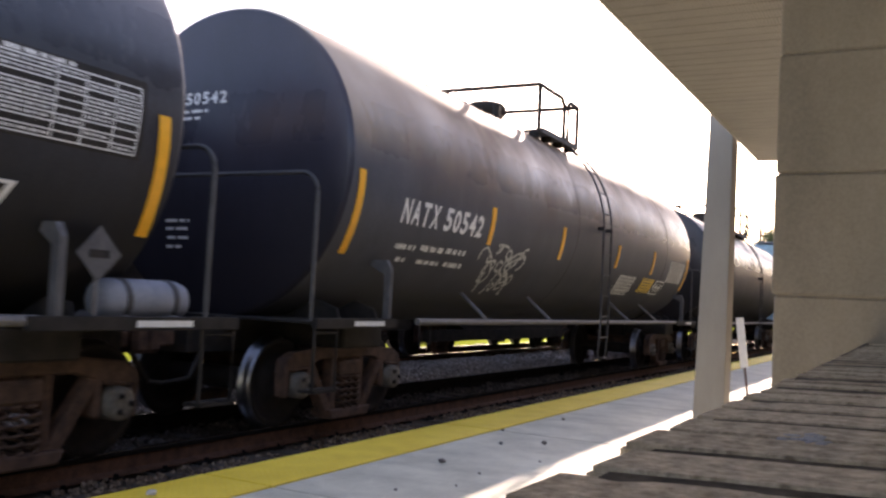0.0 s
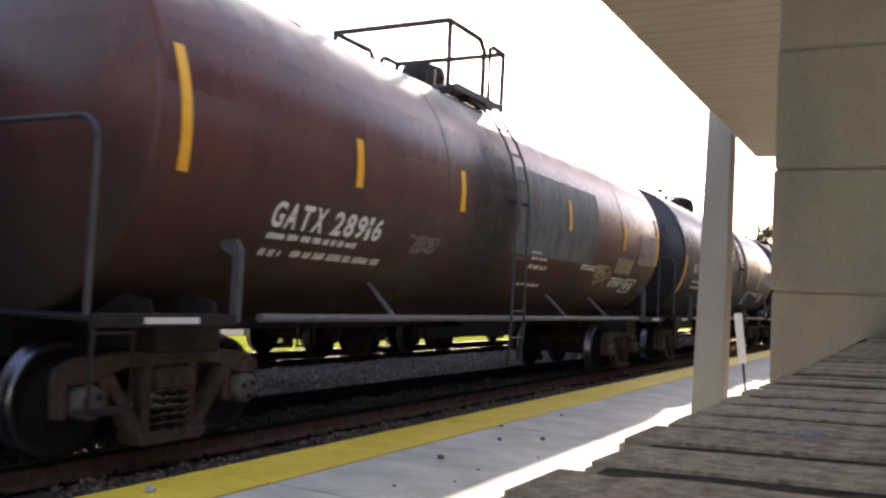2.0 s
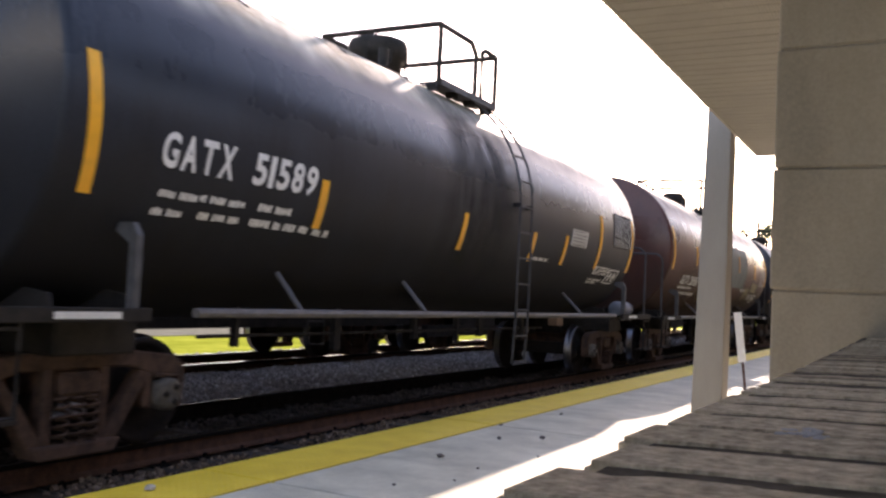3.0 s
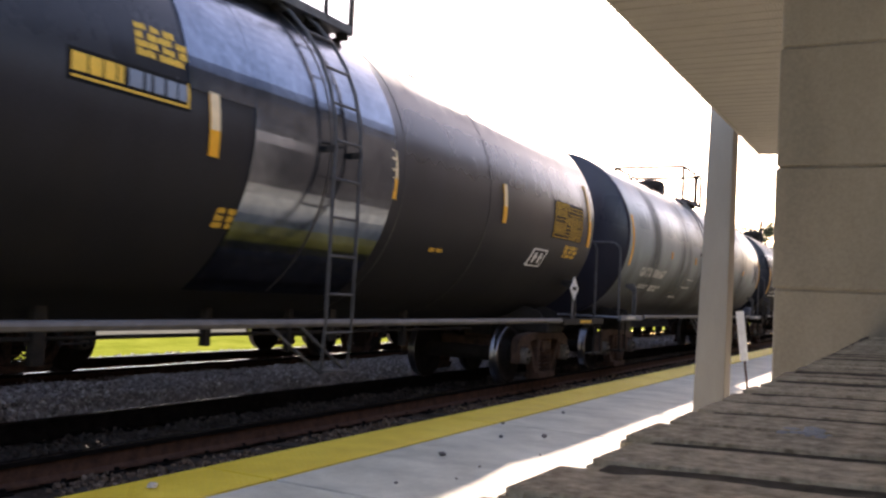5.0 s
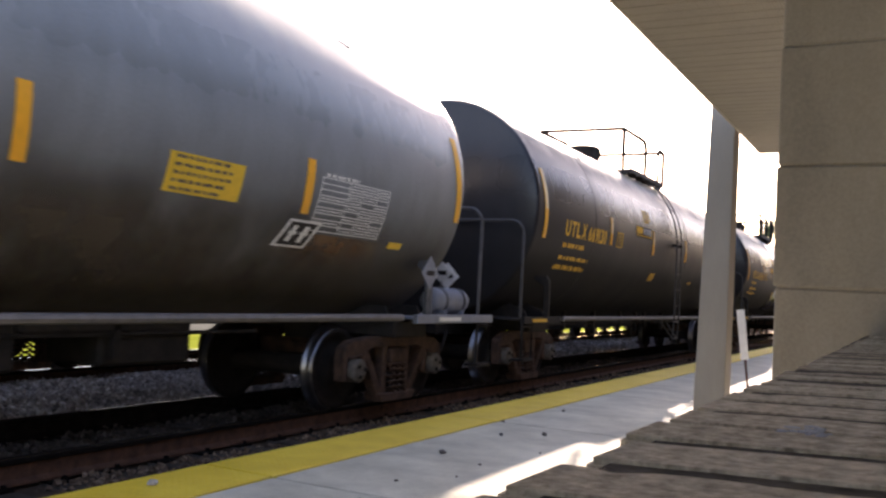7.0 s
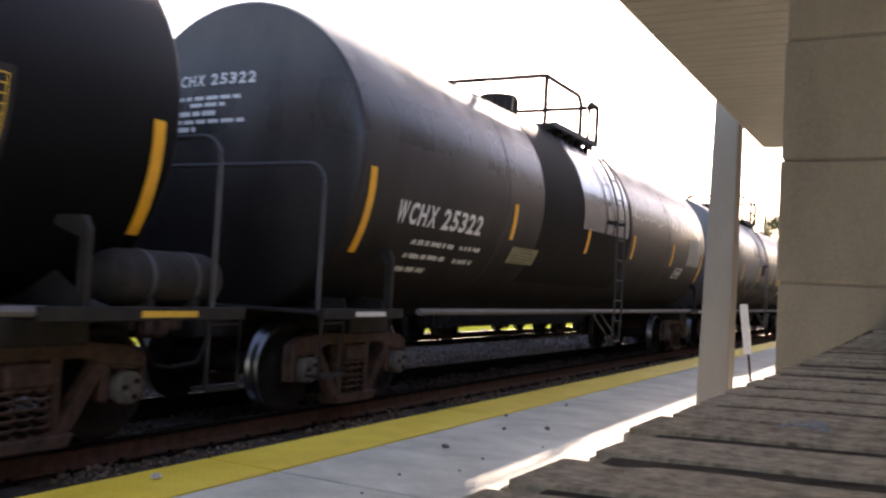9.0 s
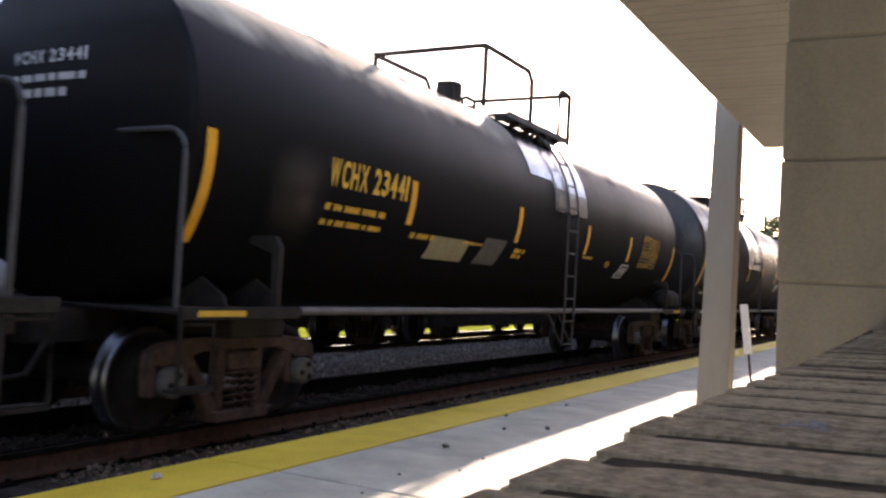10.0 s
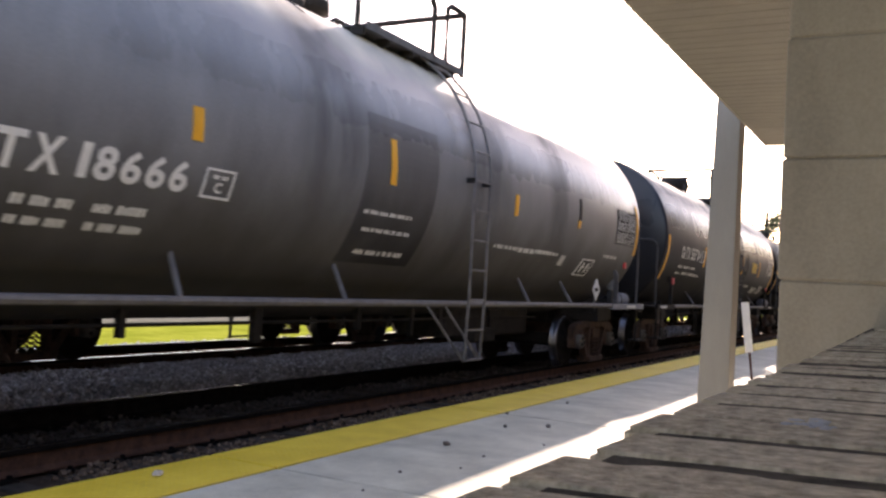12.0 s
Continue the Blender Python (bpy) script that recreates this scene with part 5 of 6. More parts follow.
t.head_lines((-1.03, -0.27, 3.291, 3.323), (-0.98, -0.38, 3.213, 3.246), (-0.82, -0.45, 2.083, 2.116), (-0.82, -0.48, 1.995, 2.028), (-0.80, -0.47, 1.896, 1.929), (-0.82, -0.54, 1.797, 1.830))

# 2: charcoal with drips
t = tank_car(-2.25, 7.35, 1.650, 2.725, P_CHARCOAL, "charcoal tank car with pale dried drips and grey graffiti",
             st(-2.25, (-9.71, 2.69, 1.72), (-6.16, 2.65, 2.16), (-3.69, 2.67, 2.16), (-0.56, 2.68, 2.15), (1.89, 2.67, 2.17), (4.96, 2.66, 1.75)),
             braces=(-4.4, -2.0, 3.1), trucks=(7.03, 6.42), seams=(-1.4, 4.2), sill=1.12, ladder=(0.45, 0.45), dome=(-0.95, 0.36, 4.88), rail=(-1.2, 0.75, 5.15), strut_in=0.95, strut=M_STRUT)
t.text("NATX 230114", -6.52, -4.45, 2.29, 2.55)
t.lines((-6.27, -5.89, 2.04, 2.10), (-5.82, -5.20, 2.04, 2.11), (-5.12, -4.58, 2.04, 2.12), (-6.27, -5.90, 1.89, 1.96), (-5.75, -5.22, 1.88, 1.96), (-5.10, -4.50, 1.87, 1.96), (-4.42, -3.84, 1.86, 1.95),
        (2.09, 3.12, 1.98, 2.04), (2.10, 2.79, 1.88, 1.95), (2.13, 2.90, 1.69, 1.86), (2.23, 3.00, 1.59, 1.66), (3.50, 4.31, 1.94, 2.04), (4.47, 4.92, 1.86, 2.04))
t.scrawl(-3.52, -1.28, 1.61, 2.29, 60, 0.045, 8, M_SPRAY, "dense pale grey sprayed graffiti")
stain(t, "broad pale spill dried in runs down the shell", (0.30, 0.26, 0.20), -0.42, 0.62, 3.3, 1.8, 0.9)
stain(t, "narrow pale spill dried beside the ladder", (0.25, 0.22, 0.18), 1.15, 0.45, 3.4, 1.7, 0.8)
stain(t, "brown oily runs below the manway", (0.07, 0.045, 0.03), 0.25, 0.9, 3.2, 1.5, 0.7, grain=3.0)
stain(t, "hazy grey overspray round the graffiti", (0.17, 0.16, 0.155), -2.3, 1.5, 2.0, 0.6, 0.75, grain=2.6, streak=0.2)
part("valve_box", boxes((1.18, 1.34, 3.0, 3.22, 0.93, 1.06), bevel=0.008), M_VALVE, t.car, "small brown box hung under the side rail")
t.sign(5.30, 6.04, 1.74, 2.01)
t.table(5.73, 6.92, 2.32, 2.81)
t.head_text("NATX 230114", -1.02, 0.12, 3.163, 3.315)
t.head_lines((-0.93, -0.00, 3.064, 3.123), (-0.86, 0.08, 2.943, 2.997), (-0.61, -0.23, 2.151, 2.183), (-0.61, 0.20, 2.029, 2.072), (-0.56, 0.20, 1.908, 1.951), (-0.45, -0.11, 1.787, 1.830))
reservoir(t, 7.35, M_PALESTEEL, "pale grey air reservoir on the end deck")
diamond(t, 1.40, 6.75, 1.58, material=M_STRUT)

# 3: maroon with a mural
t = tank_car(-19.72, 7.33, 1.650, 2.755, P_MAROON, "maroon-brown tank car with a teal sprayed patch",
             st(-19.72, (-27.09, 3.25, 2.26), (-24.60, 2.94, 2.45), (-22.23, 2.96, 2.45), (-18.27, 3.05, 2.55), (-15.14, 2.94, 2.44), (-12.63, 3.27, 2.25)),
             braces=(-3.9, 1.71, 3.93), trucks=(6.86, 6.28), seams=(-2.9, 4.4), sill=1.12, ladder=(-0.85, 0.45), dome=(-0.68, 0.33, 4.89), rail=(-2.0, -0.2, 5.12), strut_in=0.81, strut=M_STRUT)
t.text("GATX 28916", -6.07, -4.19, 1.94, 2.18)
t.lines((-6.02, -4.50, 1.83, 1.90), (-6.00, -5.67, 1.67, 1.75), (-5.53, -3.90, 1.68, 1.76), (0.12, 0.53, 2.09, 2.14), (0.20, 0.89, 2.00, 2.05), (0.24, 1.01, 1.86, 1.94), (0.22, 1.16, 1.59, 1.65), (2.53, 3.53, 1.96, 2.06), (4.52, 5.40, 1.72, 1.91))
t.sheet("mural_patch", M_MURAL, -0.67, 2.97, 2.06, 3.32, 0.004, "blurred teal and dull blue sprayed patch")
t.scrawl(-3.60, -2.80, 1.88, 2.06, 9, 0.03, 33, M_RESIDUE, "faint pale sprayed scrawl")
t.scrawl(3.38, 4.54, 1.73, 2.08, 14, 0.035, 21, M_TAN, "small tan sprayed scrawl")
t.placard(M_TAN, 4.45, 5.47, 1.99, 2.29)
t.sign(5.45, 6.24, 1.63, 1.91)
t.table(5.77, 7.03, 2.24, 2.77, panel=P_MAROON, ink=M_PAPER)
t.head_lines((-1.30, -0.29, 3.848, 3.978), (-1.19, -0.41, 3.682, 3.736))
stain(t, "dark oily smear beside the sprayed patch", (0.025, 0.022, 0.024), -1.5, 1.1, 2.6, 1.3, 0.8, grain=1.6)
stain(t, "dusty tan film on the lower shell", (0.16, 0.115, 0.075), 4.6, 2.6, 1.9, 0.7, 0.6, grain=1.6, streak=0.3)
stain(t, "dusty tan film on the lower shell", (0.13, 0.09, 0.062), -4.0, 2.6, 1.9, 0.7, 0.6, grain=1.6, streak=0.3)

# 4: slate
t = tank_car(-37.14, 6.83, 1.620, 2.725, P_SLATE, "slate black tank car with large white lettering",
             st(-37.14, (-44.03, 2.97, 1.98), (-41.20, 2.44, 1.97), (-38.09, 2.44, 1.97), (-35.70, 2.39, 1.96), (-34.32, 2.45, 1.97), (-32.58, 2.95, 1.99), (-30.60, 3.03, 2.00)),
             braces=(-4.3, -1.84, 3.80), trucks=(6.52, 6.42), sill=1.15, ladder=(0.68, 0.45), dome=(-0.68, 0.42, 4.93), rail=(-0.95, 0.85, 4.98), strut=M_STRUT, low_pipe=True)
t.text("GATX  51589", -6.23, -4.23, 2.26, 2.54)
t.lines((-6.15, -5.73, 2.03, 2.10), (-5.70, -5.11, 2.04, 2.11), (-4.96, -4.46, 2.04, 2.12), (-6.16, -5.78, 1.89, 1.96), (-5.65, -5.09, 1.90, 1.97), (-5.00, -4.13, 1.90, 1.98), (-4.05, -3.76, 1.89, 1.97),
        (4.64, 5.57, 1.89, 2.05), (4.58, 5.35, 1.72, 1.82), (1.45, 2.25, 1.98, 2.04))
t.placard(M_PAPER, 3.02, 3.81, 2.31, 2.59)
t.table(5.33, 6.42, 2.47, 3.03)
t.sign(5.50, 6.18, 1.75, 2.02)
stain(t, "dark oily runs below the manway", (0.018, 0.017, 0.018), -0.5, 1.2, 2.9, 1.6, 0.8)
stain(t, "tan dust film on the crown", (0.24, 0.20, 0.15), -3.5, 3.2, 4.25, 0.7, 0.6, grain=1.4, streak=0.2)
t.head_text("GATX 51589", -1.26, -0.12, 3.229, 3.391)
t.head_lines((-1.19, -0.25, 3.130, 3.184), (-1.19, -0.18, 2.997, 3.062), (-0.97, -0.56, 2.096, 2.128), (-0.95, -0.15, 2.008, 2.040), (-0.91, -0.56, 1.931, 1.963), (-0.89, -0.45, 1.864, 1.897))
part("valve_box", boxes((1.18, 1.34, 2.86, 3.16, 0.95, 1.10), bevel=0.008), M_VALVE, t.car, "small brown box hung under the side rail")
reservoir(t, 6.95, M_PALESTEEL, "pale grey air reservoir on the end deck")

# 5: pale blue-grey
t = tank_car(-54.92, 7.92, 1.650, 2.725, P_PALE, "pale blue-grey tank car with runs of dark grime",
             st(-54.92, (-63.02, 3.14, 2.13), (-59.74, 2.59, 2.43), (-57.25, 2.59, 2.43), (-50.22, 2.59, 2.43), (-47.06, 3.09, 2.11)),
             trucks=(7.36, 7.12), sill=1.10, splay=True, ladder=(-1.6, 0.45), dome=(-0.6, 0.36, 4.86), rail=(-1.6, 0.6, 5.1), strut=M_STRUT, deck_paint=M_PALESTEEL, end_shade=P_NAVY_SHADE)
t.text("GATX 18667", -7.03, -4.99, 1.95, 2.14)
t.lines((-6.68, -5.92, 1.69, 1.79), (-5.74, -4.90, 1.65, 1.79), (-2.70, -2.06, 2.00, 2.04), (-2.91, -2.14, 1.79, 1.85), (-3.52, -2.76, 1.54, 1.60))
t.table(6.89, 7.67, 2.29, 2.83)
for y, w in ((-6.2, 0.5), (-3.4, 0.7), (-1.2, 0.9), (1.9, 0.6), (4.6, 0.8)):
    stain(t, "dark grime run down the pale shell", (0.07, 0.072, 0.072), y, w, 2.9, 1.7, 0.5, grain=2.4, streak=0.85)
t.head_text("GATX 18667", -1.32, -0.10, 3.711, 3.883)
reservoir(t, 8.0, M_PALESTEEL, "pale grey air reservoir on the end deck")

# 6 and 7: black twins
for mid, half, number, rows, silver in (
        (-73.54, 7.92, "669124", ((-81.51, 3.33, 2.29), (-78.25, 2.92, 2.39), (-75.15, 2.90, 2.39), (-72.32, 2.90, 2.38), (-69.35, 2.92, 2.39), (-65.78, 3.35, 2.30)), True),
        (-92.10, 7.94, "669130", ((-100.09, 3.33, 2.28), (-96.77, 2.90, 2.39), (-93.79, 2.89, 2.38), (-90.78, 2.90, 2.39), (-87.70, 2.88, 2.38), (-84.55, 3.36, 2.28)), False)):
    t = tank_car(mid, half, 1.655, 2.725, P_BLACK, "black tank car with yellow lettering" + (" and a silver saddle sheet" if silver else " and thin jacket bands"),
                 st(mid, *rows), ink=M_YTEXT, trucks=(7.32, 7.12), rear_off=0.27, front_off=0.22, sill=1.04, splay=True, ladder=(0.15, 0.55), dome=(-1.48, 0.34, 4.80), rail=(-2.25, 1.1, 5.05), square_dome=True, low_pipe=True, bleached=True, strut=M_BLACK, seams=(-5.6, 1.45, 3.7))
    t.text("UTLX", -7.08, -6.06, 2.38, 2.64)
    t.text(number, -5.94, -4.96, 2.37, 2.63)
    t.lines((-7.04, -6.02, 2.19, 2.28), (-7.05, -5.61, 1.99, 2.07), (-7.06, -5.58, 1.83, 1.92), (-2.44, -1.89, 3.01, 3.28), (-1.35, -0.92, 1.83, 2.01), (6.77, 7.38, 2.05, 2.26), (2.42, 2.79, 1.87, 1.93))
    t.frame_box(-4.29, -3.95, 2.38, 2.66)
    logo = t.sheet("logo_plate", M_COAT, -3.05, -1.90, 2.69, 2.92, 0.004, "oblong trade mark of plain blocks in two colours")
    for y, w, m in ((-3.02, 0.13, M_YTEXT), (-2.87, 0.11, M_YTEXT), (-2.74, 0.10, M_YTEXT), (-2.62, 0.05, M_YTEXT), (-2.52, 0.13, M_BLUESHEET), (-2.36, 0.05, M_BLUESHEET), (-2.28, 0.10, M_BLUESHEET), (-2.15, 0.10, M_BLUESHEET), (-2.03, 0.09, M_BLUESHEET)):
        t.sheet("logo_block", m, y, y + w, 2.76, 2.89, 0.008, parent=logo)
    t.sheet("logo_outline", M_YTEXT, -3.02, -1.93, 2.715, 2.733, 0.008, parent=logo)
    t.sheet("logo_outline", M_YTEXT, -1.93, -1.912, 2.715, 2.91, 0.008, parent=logo)
    t.table(6.12, 7.38, 2.36, 2.87)
    t.sign(5.46, 6.10, 1.86, 2.13)
    t.head_text("UTLX " + number, -1.19, -0.03, 3.599, 3.740)
    t.head_lines((-1.02, -0.34, 3.455, 3.498), (-1.01, -0.46, 3.365, 3.408), (-1.01, -0.16, 3.254, 3.298), (-0.99, -0.62, 3.175, 3.218), (-1.00, -0.39, 3.076, 3.119))
    diamond(t, 1.45, half - 0.55, 1.56)
    diamond(t, 0.38, -half - 0.98, 1.60, along="Y")
    if silver:
        t.sheet("saddle_sheet", M_SILVER, -1.92, -1.12, 2.88, 0, 0.012, "shiny galvanised sheet over the tank", over=True)
        t.sheet("saddle_sheet", M_SILVER, -1.12, 1.22, 1.30, 0, 0.014, "shiny galvanised sheet wrapped right round the tank", over=True)
        t.sheet("sheet_seam", M_BAND, -0.02, 0.01, 1.32, 0, 0.017, over=True)

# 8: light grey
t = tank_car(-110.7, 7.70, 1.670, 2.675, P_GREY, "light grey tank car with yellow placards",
             st(-110.7, (-118.38, 3.26, 2.23), (-115.41, 2.58, 2.07), (-112.26, 2.58, 2.07), (-109.13, 2.58, 2.07), (-106.06, 2.55, 2.04), (-103.08, 3.26, 2.23)),
             trucks=(7.2, 7.17), sill=1.07, splay=True, ladder=(-0.72, 0.45), low_pipe=True, dome=(-1.4, 0.36, 4.82), rail=(-2.0, 0.8, 5.05), strut=M_STRUT, deck_paint=M_PALESTEEL)
t.placard(M_PLACARD, 2.86, 3.72, 2.04, 2.35)
t.sign(4.42, 4.98, 1.72, 1.98)
t.table(4.82, 6.06, 1.90, 2.41, panel=P_GREY)
t.sheet("small_plate", M_PLACARD, 6.35, 6.62, 1.82, 1.89, 0.006)
t.lines((0.56, 0.84, 2.12, 2.26))
t.sheet("saddle_sheet", M_BLUESHEET, -1.52, 0.06, 2.65, 0, 0.014, "blue-grey sheet over the tank", over=True)
t.sheet("ladder_backing", M_BLACK, -1.07, -0.48, 2.29, 2.65, 0.012, "dark plate behind the ladder")
stain(t, "rusty smear below the data panel", (0.24, 0.13, 0.06), 5.35, 0.9, 1.83, 0.28, 0.8, grain=4, streak=0.1)
stain(t, "brown road grime on the lower shell", (0.085, 0.068, 0.052), 0.0, 7.6, 1.55, 0.65, 0.8, grain=1.3, streak=0.3)
reservoir(t, 8.1, M_PALESTEEL, "pale grey air reservoir on the end deck")
for b in ((-0.35, 0.45, 1.5, 2.45, 0.56, 1.10), (-0.2, 0.5, 2.45, 3.6, 0.86, 1.10), (-0.3, 0.4, 3.3, 4.4, 0.56, 1.08)):
    part("brake_cylinder", boxes(b, bevel=0.03), M_BLACK, t.car, "sooty brake gear under the tank")
diamond(t, 1.45, 7.2, 1.58, material=M_PALESTEEL)
diamond(t, 0.9, 8.55, 1.62, 0.2, along="Y")

# 9: brown-black
t = tank_car(-129.16, 7.96, 1.680, 2.695, P_BROWNBLACK, "brown-black tank car with a black band and silver sheet",
             st(-129.16, (-137.27, 2.57, 1.68), (-133.58, 2.56, 2.07), (-130.42, 2.54, 2.05), (-127.74, 2.55, 2.09), (-124.60, 2.56, 2.09), (-121.58, 2.50, 1.79)),
             trucks=(7.58, 7.12), seams=(-4.7, 4.1), sill=1.07, splay=True, ladder=(0.1, 0.5), strut=M_BLACK, dome=(-1.52, 0.34, 4.80), rail=(-2.1, 0.6, 4.98), square_dome=True)
t.text("WCHX 25322", -7.53, -5.40, 2.05, 2.30)
t.lines((-6.99, -5.93, 1.83, 1.90), (-5.76, -5.19, 1.83, 1.90), (-7.00, -5.95, 1.67, 1.74), (-5.75, -5.15, 1.66, 1.73), (-6.99, -6.27, 1.51, 1.58))
t.placard(M_TAN, -4.19, -3.24, 1.75, 1.98)
t.placard(M_PAPER, 6.08, 7.31, 2.17, 2.82, rows=5)
t.sign(5.16, 5.88, 1.83, 2.07)
t.sheet("black_band", M_COAT, -3.41, 1.17, 1.49, 0, 0.004, "glossy black spill coating round the tank", over=True)
t.sheet("saddle_sheet", M_SILVER, -1.65, 0.94, 2.45, 0, 0.012, "shiny galvanised sheet over the tank", over=True)
stain(t, "tan dust film on the crown", (0.22, 0.185, 0.15), -5.0, 2.6, 4.2, 0.8, 0.6, grain=1.4, streak=0.2)
t.head_text("WCHX 25322", -1.05, 0.22, 3.456, 3.586)
t.head_lines((-0.89, 0.04, 3.291, 3.334), (-0.70, -0.17, 3.213, 3.256), (-0.88, -0.27, 3.113, 3.167), (-0.90, 0.12, 3.025, 3.068), (-0.85, -0.58, 2.935, 2.989))

# 10: black
t = tank_car(-147.74, 7.77, 1.515, 2.655, P_JET, "black tank car with yellow lettering and a silver sheet",
             st(-147.74, (-155.62, 2.57, 1.63), (-152.28, 2.56, 2.06), (-149.16, 2.57, 2.06), (-146.13, 2.55, 2.05), (-143.55, 2.53, 2.05), (-140.07, 2.53, 1.65)),
             ink=M_YTEXT, trucks=(7.0, 6.86), sill=1.08, splay=True, ladder=(0.45, 0.5), dome=(-0.95, 0.20, 4.62), rail=(-2.0, 1.5, 4.87), square_dome=True, strut_in=0.77, strut=M_BLACK)
t.text("WCHX 23441", -6.22, -4.70, 2.31, 2.59)
t.lines((-6.18, -5.04, 2.07, 2.15), (-6.17, -5.00, 1.92, 1.99), (-4.37, -3.80, 1.91, 1.99), (-2.99, -2.38, 1.93, 1.98), (-1.31, -0.90, 1.83, 1.98), (1.64, 2.16, 1.98, 2.03), (3.01, 3.26, 1.88, 1.99))
t.sheet("faded_patch", M_TAN, -3.82, -2.80, 1.70, 1.98, 0.006, "dull tan overpainted patch")
t.sheet("faded_patch", M_FADED, -2.42, -1.74, 1.70, 2.06, 0.006, "dull grey overpainted patch", slant=0.06)
t.table(5.09, 6.32, 1.99, 2.59)
t.sign(3.94, 4.50, 1.71, 1.98)
t.sheet("saddle_sheet", M_SILVER, -1.02, -0.12, 3.13, 0, 0.012, "shiny galvanised sheet over the tank", over=True)
t.sheet("saddle_sheet", M_SILVER, -0.12, 1.42, 2.66, 0, 0.012, "shiny galvanised sheet over the tank", over=True)
stain(t, "tan dust film on the crown", (0.27, 0.225, 0.16), -4.2, 3.4, 4.2, 0.75, 0.8, grain=1.4, streak=0.2)
stain(t, "faint brown scuff on the shell", (0.035, 0.026, 0.022), -6.6, 0.5, 2.2, 0.5, 0.8)
t.ink = M_PAPER
t.head_text("WCHX 23441", -0.68, 0.28, 3.141, 3.259)
t.head_lines((-0.65, 0.29, 2.974, 3.039), (-0.49, 0.13, 2.831, 2.907))
reservoir(t, 7.9, M_BLACK, "large black air reservoir on the end deck", 1.35)

# 11: slate with a paler front
t = tank_car(-165.73, 7.76, 1.700, 2.695, P_SLATE, "dark slate tank car with a paler front end",
             st(-165.73, (-173.55, 2.72, 1.73), (-169.79, 2.66, 2.15), (-166.74, 2.63, 2.14), (-164.31, 2.64, 2.14), (-161.14, 2.65, 2.16), (-158.15, 2.68, 1.75)),
             braces=(-4.46, -2.17, 2.79, 4.72), trucks=(7.04, 6.85), seams=(-2.8, 3.9), sill=1.14, ladder=(0.42, 0.42), dome=(-0.64, 0.40, 4.92), rail=(-0.8, 1.0, 5.15), strut_in=0.87, strut=M_BLACK, low_pipe=True)
t.text("GATX 55704", -6.60, -4.61, 2.26, 2.55)
t.frame_box(-4.44, -4.13, 2.25, 2.54)
t.lines((-6.58, -6.14, 2.03, 2.10), (-6.03, -5.49, 2.03, 2.11), (-5.34, -4.80, 2.03, 2.10), (-6.58, -6.19, 1.88, 1.95), (-5.99, -5.47, 1.88, 1.96), (-5.34, -4.71, 1.88, 1.95), (-4.68, -4.10, 1.87, 1.94),
        (-2.74, -1.82, 2.02, 2.12), (1.07, 2.23, 1.80, 1.86), (1.20, 1.92, 1.57, 1.71), (2.84, 3.66, 1.77, 1.85), (4.43, 5.41, 1.59, 1.79))
t.sheet("pale_section", M_LIGHTPANEL, 4.00, 7.50, 2.19, 0, 0.003, "paler slate front section of the shell", over=True)
t.placard(M_PLACARD, 3.21, 4.00, 2.26, 2.59)
t.table(6.27, 7.48, 2.27, 2.82, panel=M_LIGHTPANEL)
t.sign(5.77, 6.54, 1.59, 1.85)
part("reflector", boxes((1.465, 1.50, -7.02, -6.90, 1.63, 1.78)), M_REDREF, t.car, "red reflector on the deck strut")
part("reflector", boxes((1.44, 1.475, 6.90, 7.02, 1.70, 1.82)), M_REDREF, t.car, "red reflector on the deck strut")
stain(t, "paler rubbed patch on the shell", (0.07, 0.073, 0.078), 2.1, 0.45, 2.45, 0.5, 0.9, streak=0.2)
stain(t, "red-brown rust behind the top of the ladder", (0.11, 0.035, 0.025), 0.42, 0.5, 3.4, 0.95, 0.95, streak=0.6)
t.head_text("GATX 55704", -0.88, 0.15, 3.221, 3.350)
t.head_lines((-0.82, 0.08, 3.120, 3.174), (-0.81, 0.13, 3.020, 3.085), (-0.81, -0.09, 2.942, 2.985), (-0.59, -0.17, 2.072, 2.115), (-0.59, -0.21, 2.005, 2.038), (-0.57, -0.17, 1.938, 1.970))
part("valve_box", boxes((1.18, 1.34, 3.22, 3.45, 0.94, 1.06), bevel=0.008), M_VALVE, t.car, "small brown box hung under the side rail")
reservoir(t, 7.95, M_PALESTEEL, "pale grey air reservoir on the end deck")

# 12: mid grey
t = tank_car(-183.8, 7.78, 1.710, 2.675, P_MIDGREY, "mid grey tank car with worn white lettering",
             st(-183.8, (-191.52, 3.04, 2.11), (-188.28, 2.64, 2.38), (-185.37, 2.87, 2.39), (-182.07, 2.65, 2.36), (-179.49, 2.51, 2.39), (-176.19, 3.07, 2.11)),
             braces=(-4.4, -2.1, 2.7, 4.5), trucks=(7.2, 6.88), sill=1.14, splay=True, ladder=(0.38, 0.42), dome=(-1.11, 0.38, 4.72), rail=(-1.5, 1.1, 5.06), strut_in=0.81, strut=M_STRUT, low_pipe=True, deck_paint=M_PALESTEEL)
t.text("GATX", -6.68, -5.63, 1.96, 2.21)
t.text("18666", -5.49, -4.47, 1.97, 2.21)
t.frame_box(-4.29, -3.95, 1.96, 2.20)
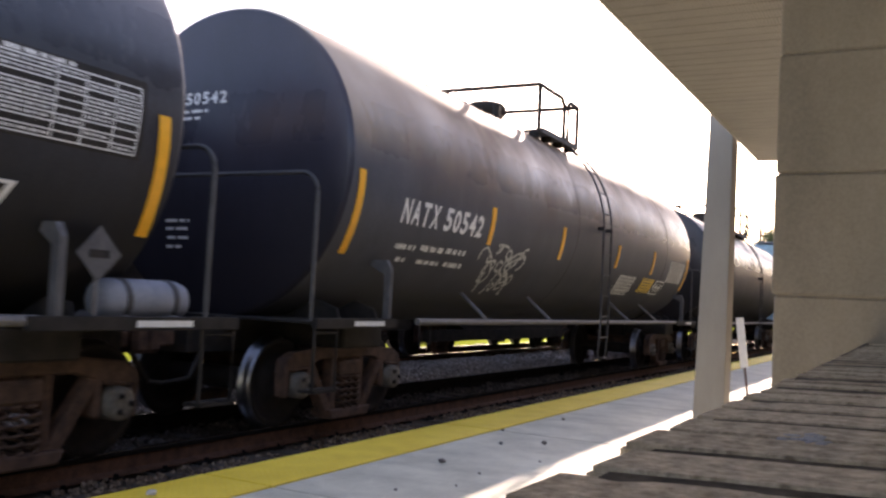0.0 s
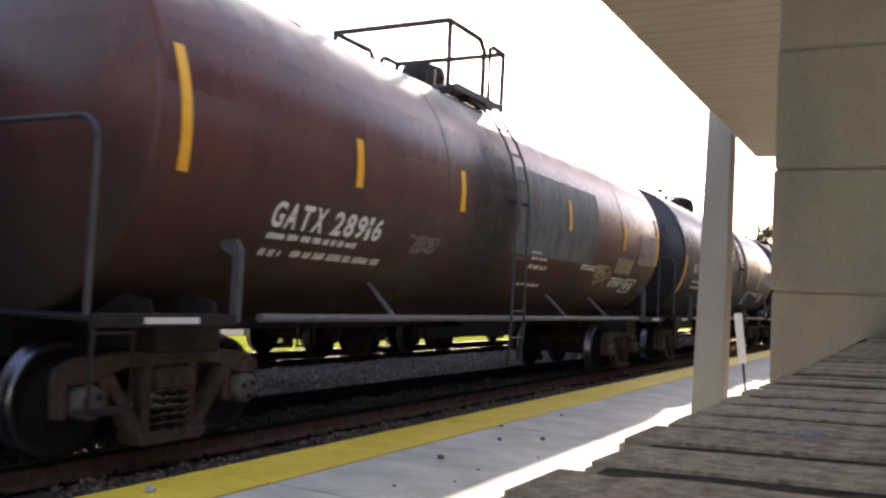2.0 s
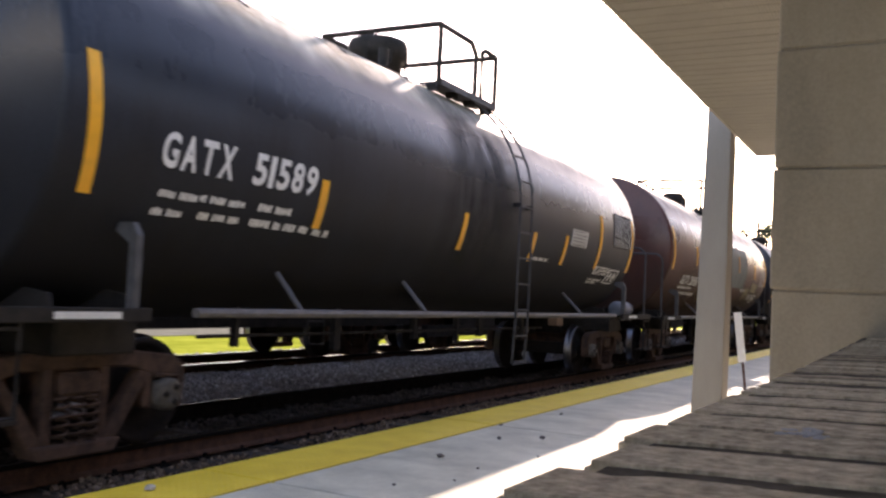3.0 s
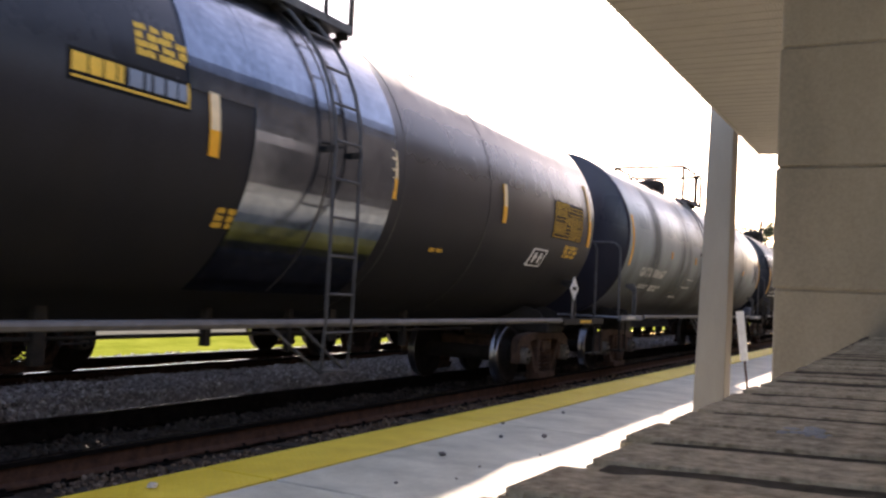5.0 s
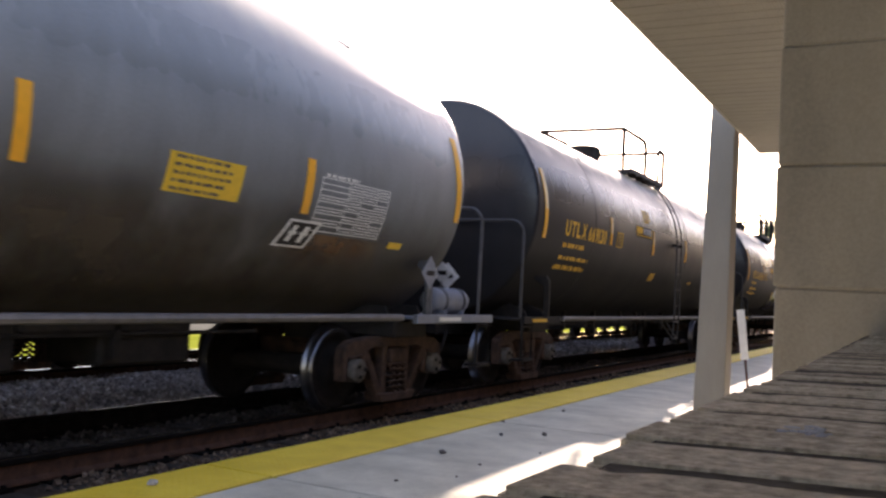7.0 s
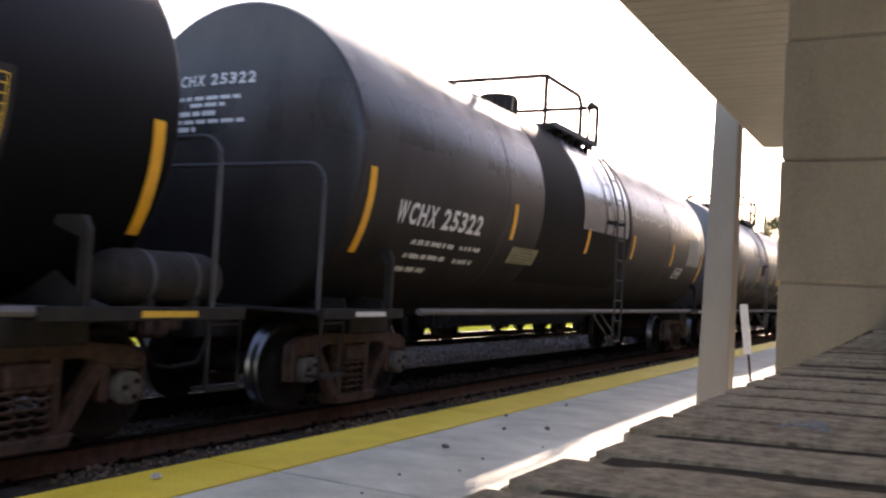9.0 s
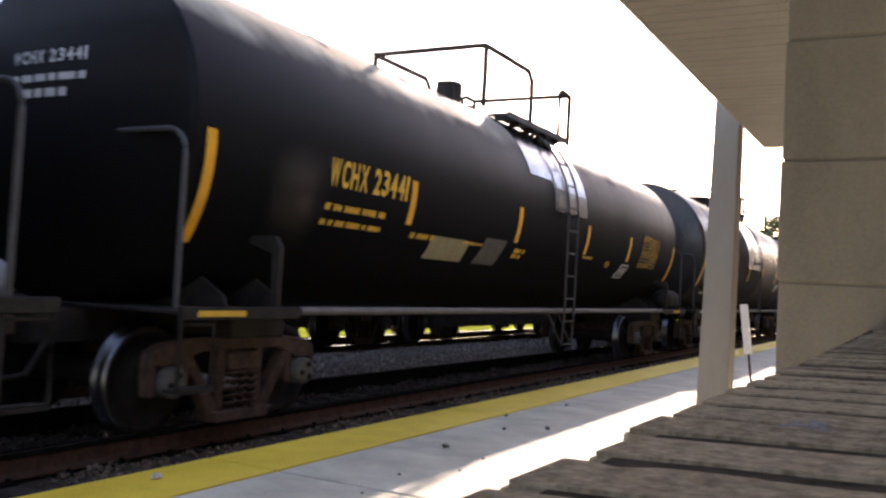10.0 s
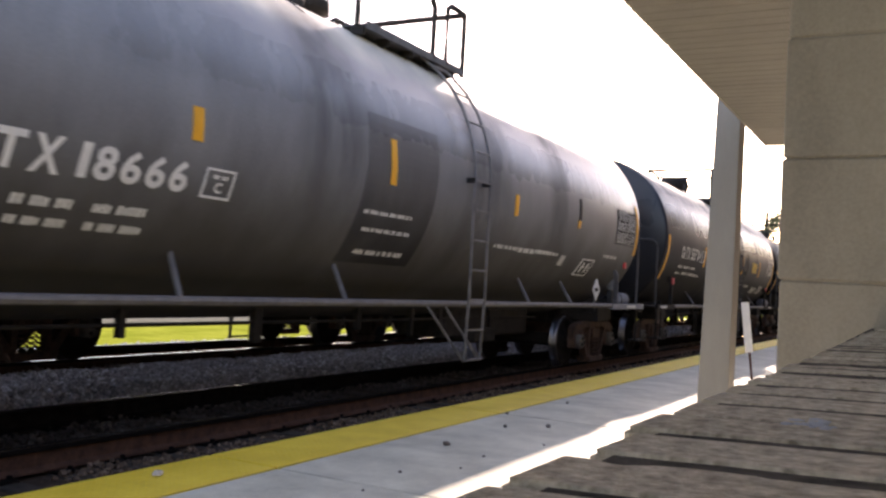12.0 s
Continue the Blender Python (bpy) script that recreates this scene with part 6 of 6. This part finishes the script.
t.lines((-5.90, -5.39, 1.74, 1.82), (-5.24, -4.67, 1.74, 1.82), (-5.88, -5.37, 1.61, 1.68), (-5.24, -4.66, 1.61, 1.68), (-1.96, -0.98, 2.05, 2.10), (-1.88, -0.91, 1.87, 1.92), (-1.81, -0.84, 1.63, 1.69), (1.35, 3.77, 1.89, 1.95),
        (2.19, 2.78, 1.87, 1.95), (2.87, 3.47, 1.91, 1.96), (5.95, 6.70, 1.98, 2.05))
t.sheet("dark_patch", M_DARKPATCH, -2.06, -0.58, 1.54, 3.09, 0.003, "darker grey repainted patch")
t.sheet("old_stripe_mark", M_BLACK, 4.27, 4.37, 2.53, 2.87, 0.008)
t.table(6.37, 7.46, 2.30, 2.85)
t.sign(4.87, 5.59, 1.63, 1.92)
t.sheet("faded_patch", M_PAPER, 3.92, 4.13, 1.76, 1.92, 0.006, "pale faded plate")
for b in ((-0.35, 0.45, 1.9, 5.0, 0.56, 1.10), (0.1, 0.6, 2.6, 3.4, 0.48, 0.7)):
    part("brake_cylinder", boxes(b, bevel=0.03), M_BLACK, t.car, "sooty brake gear under the tank")
diamond(t, 1.42, 5.80, 1.40)
part("reflector", boxes((1.44, 1.475, 7.30, 7.40, 1.84, 1.96)), M_REDREF, t.car, "red reflector on the hoop rail")
for y, w in ((-2.6, 0.7), (0.9, 0.8), (3.4, 0.5)):
    stain(t, "dark runs down the grey shell", (0.09, 0.09, 0.093), y, w, 3.2, 1.5, 0.4, grain=2.2, streak=0.88)
reservoir(t, 7.9, M_PALESTEEL, "pale grey air reservoir on the end deck", 0.85)
brake_valve(t, 7.33, M_PALESTEEL)

for y in (0.28, 11.82, 23.36, 34.9, 46.44):
    parked_car(y, 0.68 if y == 11.82 else 0.40)


# ---- what moves ----
def motions():
    for car, mid in CARS:
        walk(car, [(t, pose(TRACK, mid + SPEED * t, 0)) for t in (0.0, 3.0, 6.0, 9.0, 12.0)])
    turn = math.degrees(SPEED / WHEEL_R)
    for w in WHEELS:
        y = w.matrix_basis.translation.y
        walk(w, [(i / 30, pose(0, y, WHEEL_R, -turn * i / 30)) for i in range(361)])


motions()
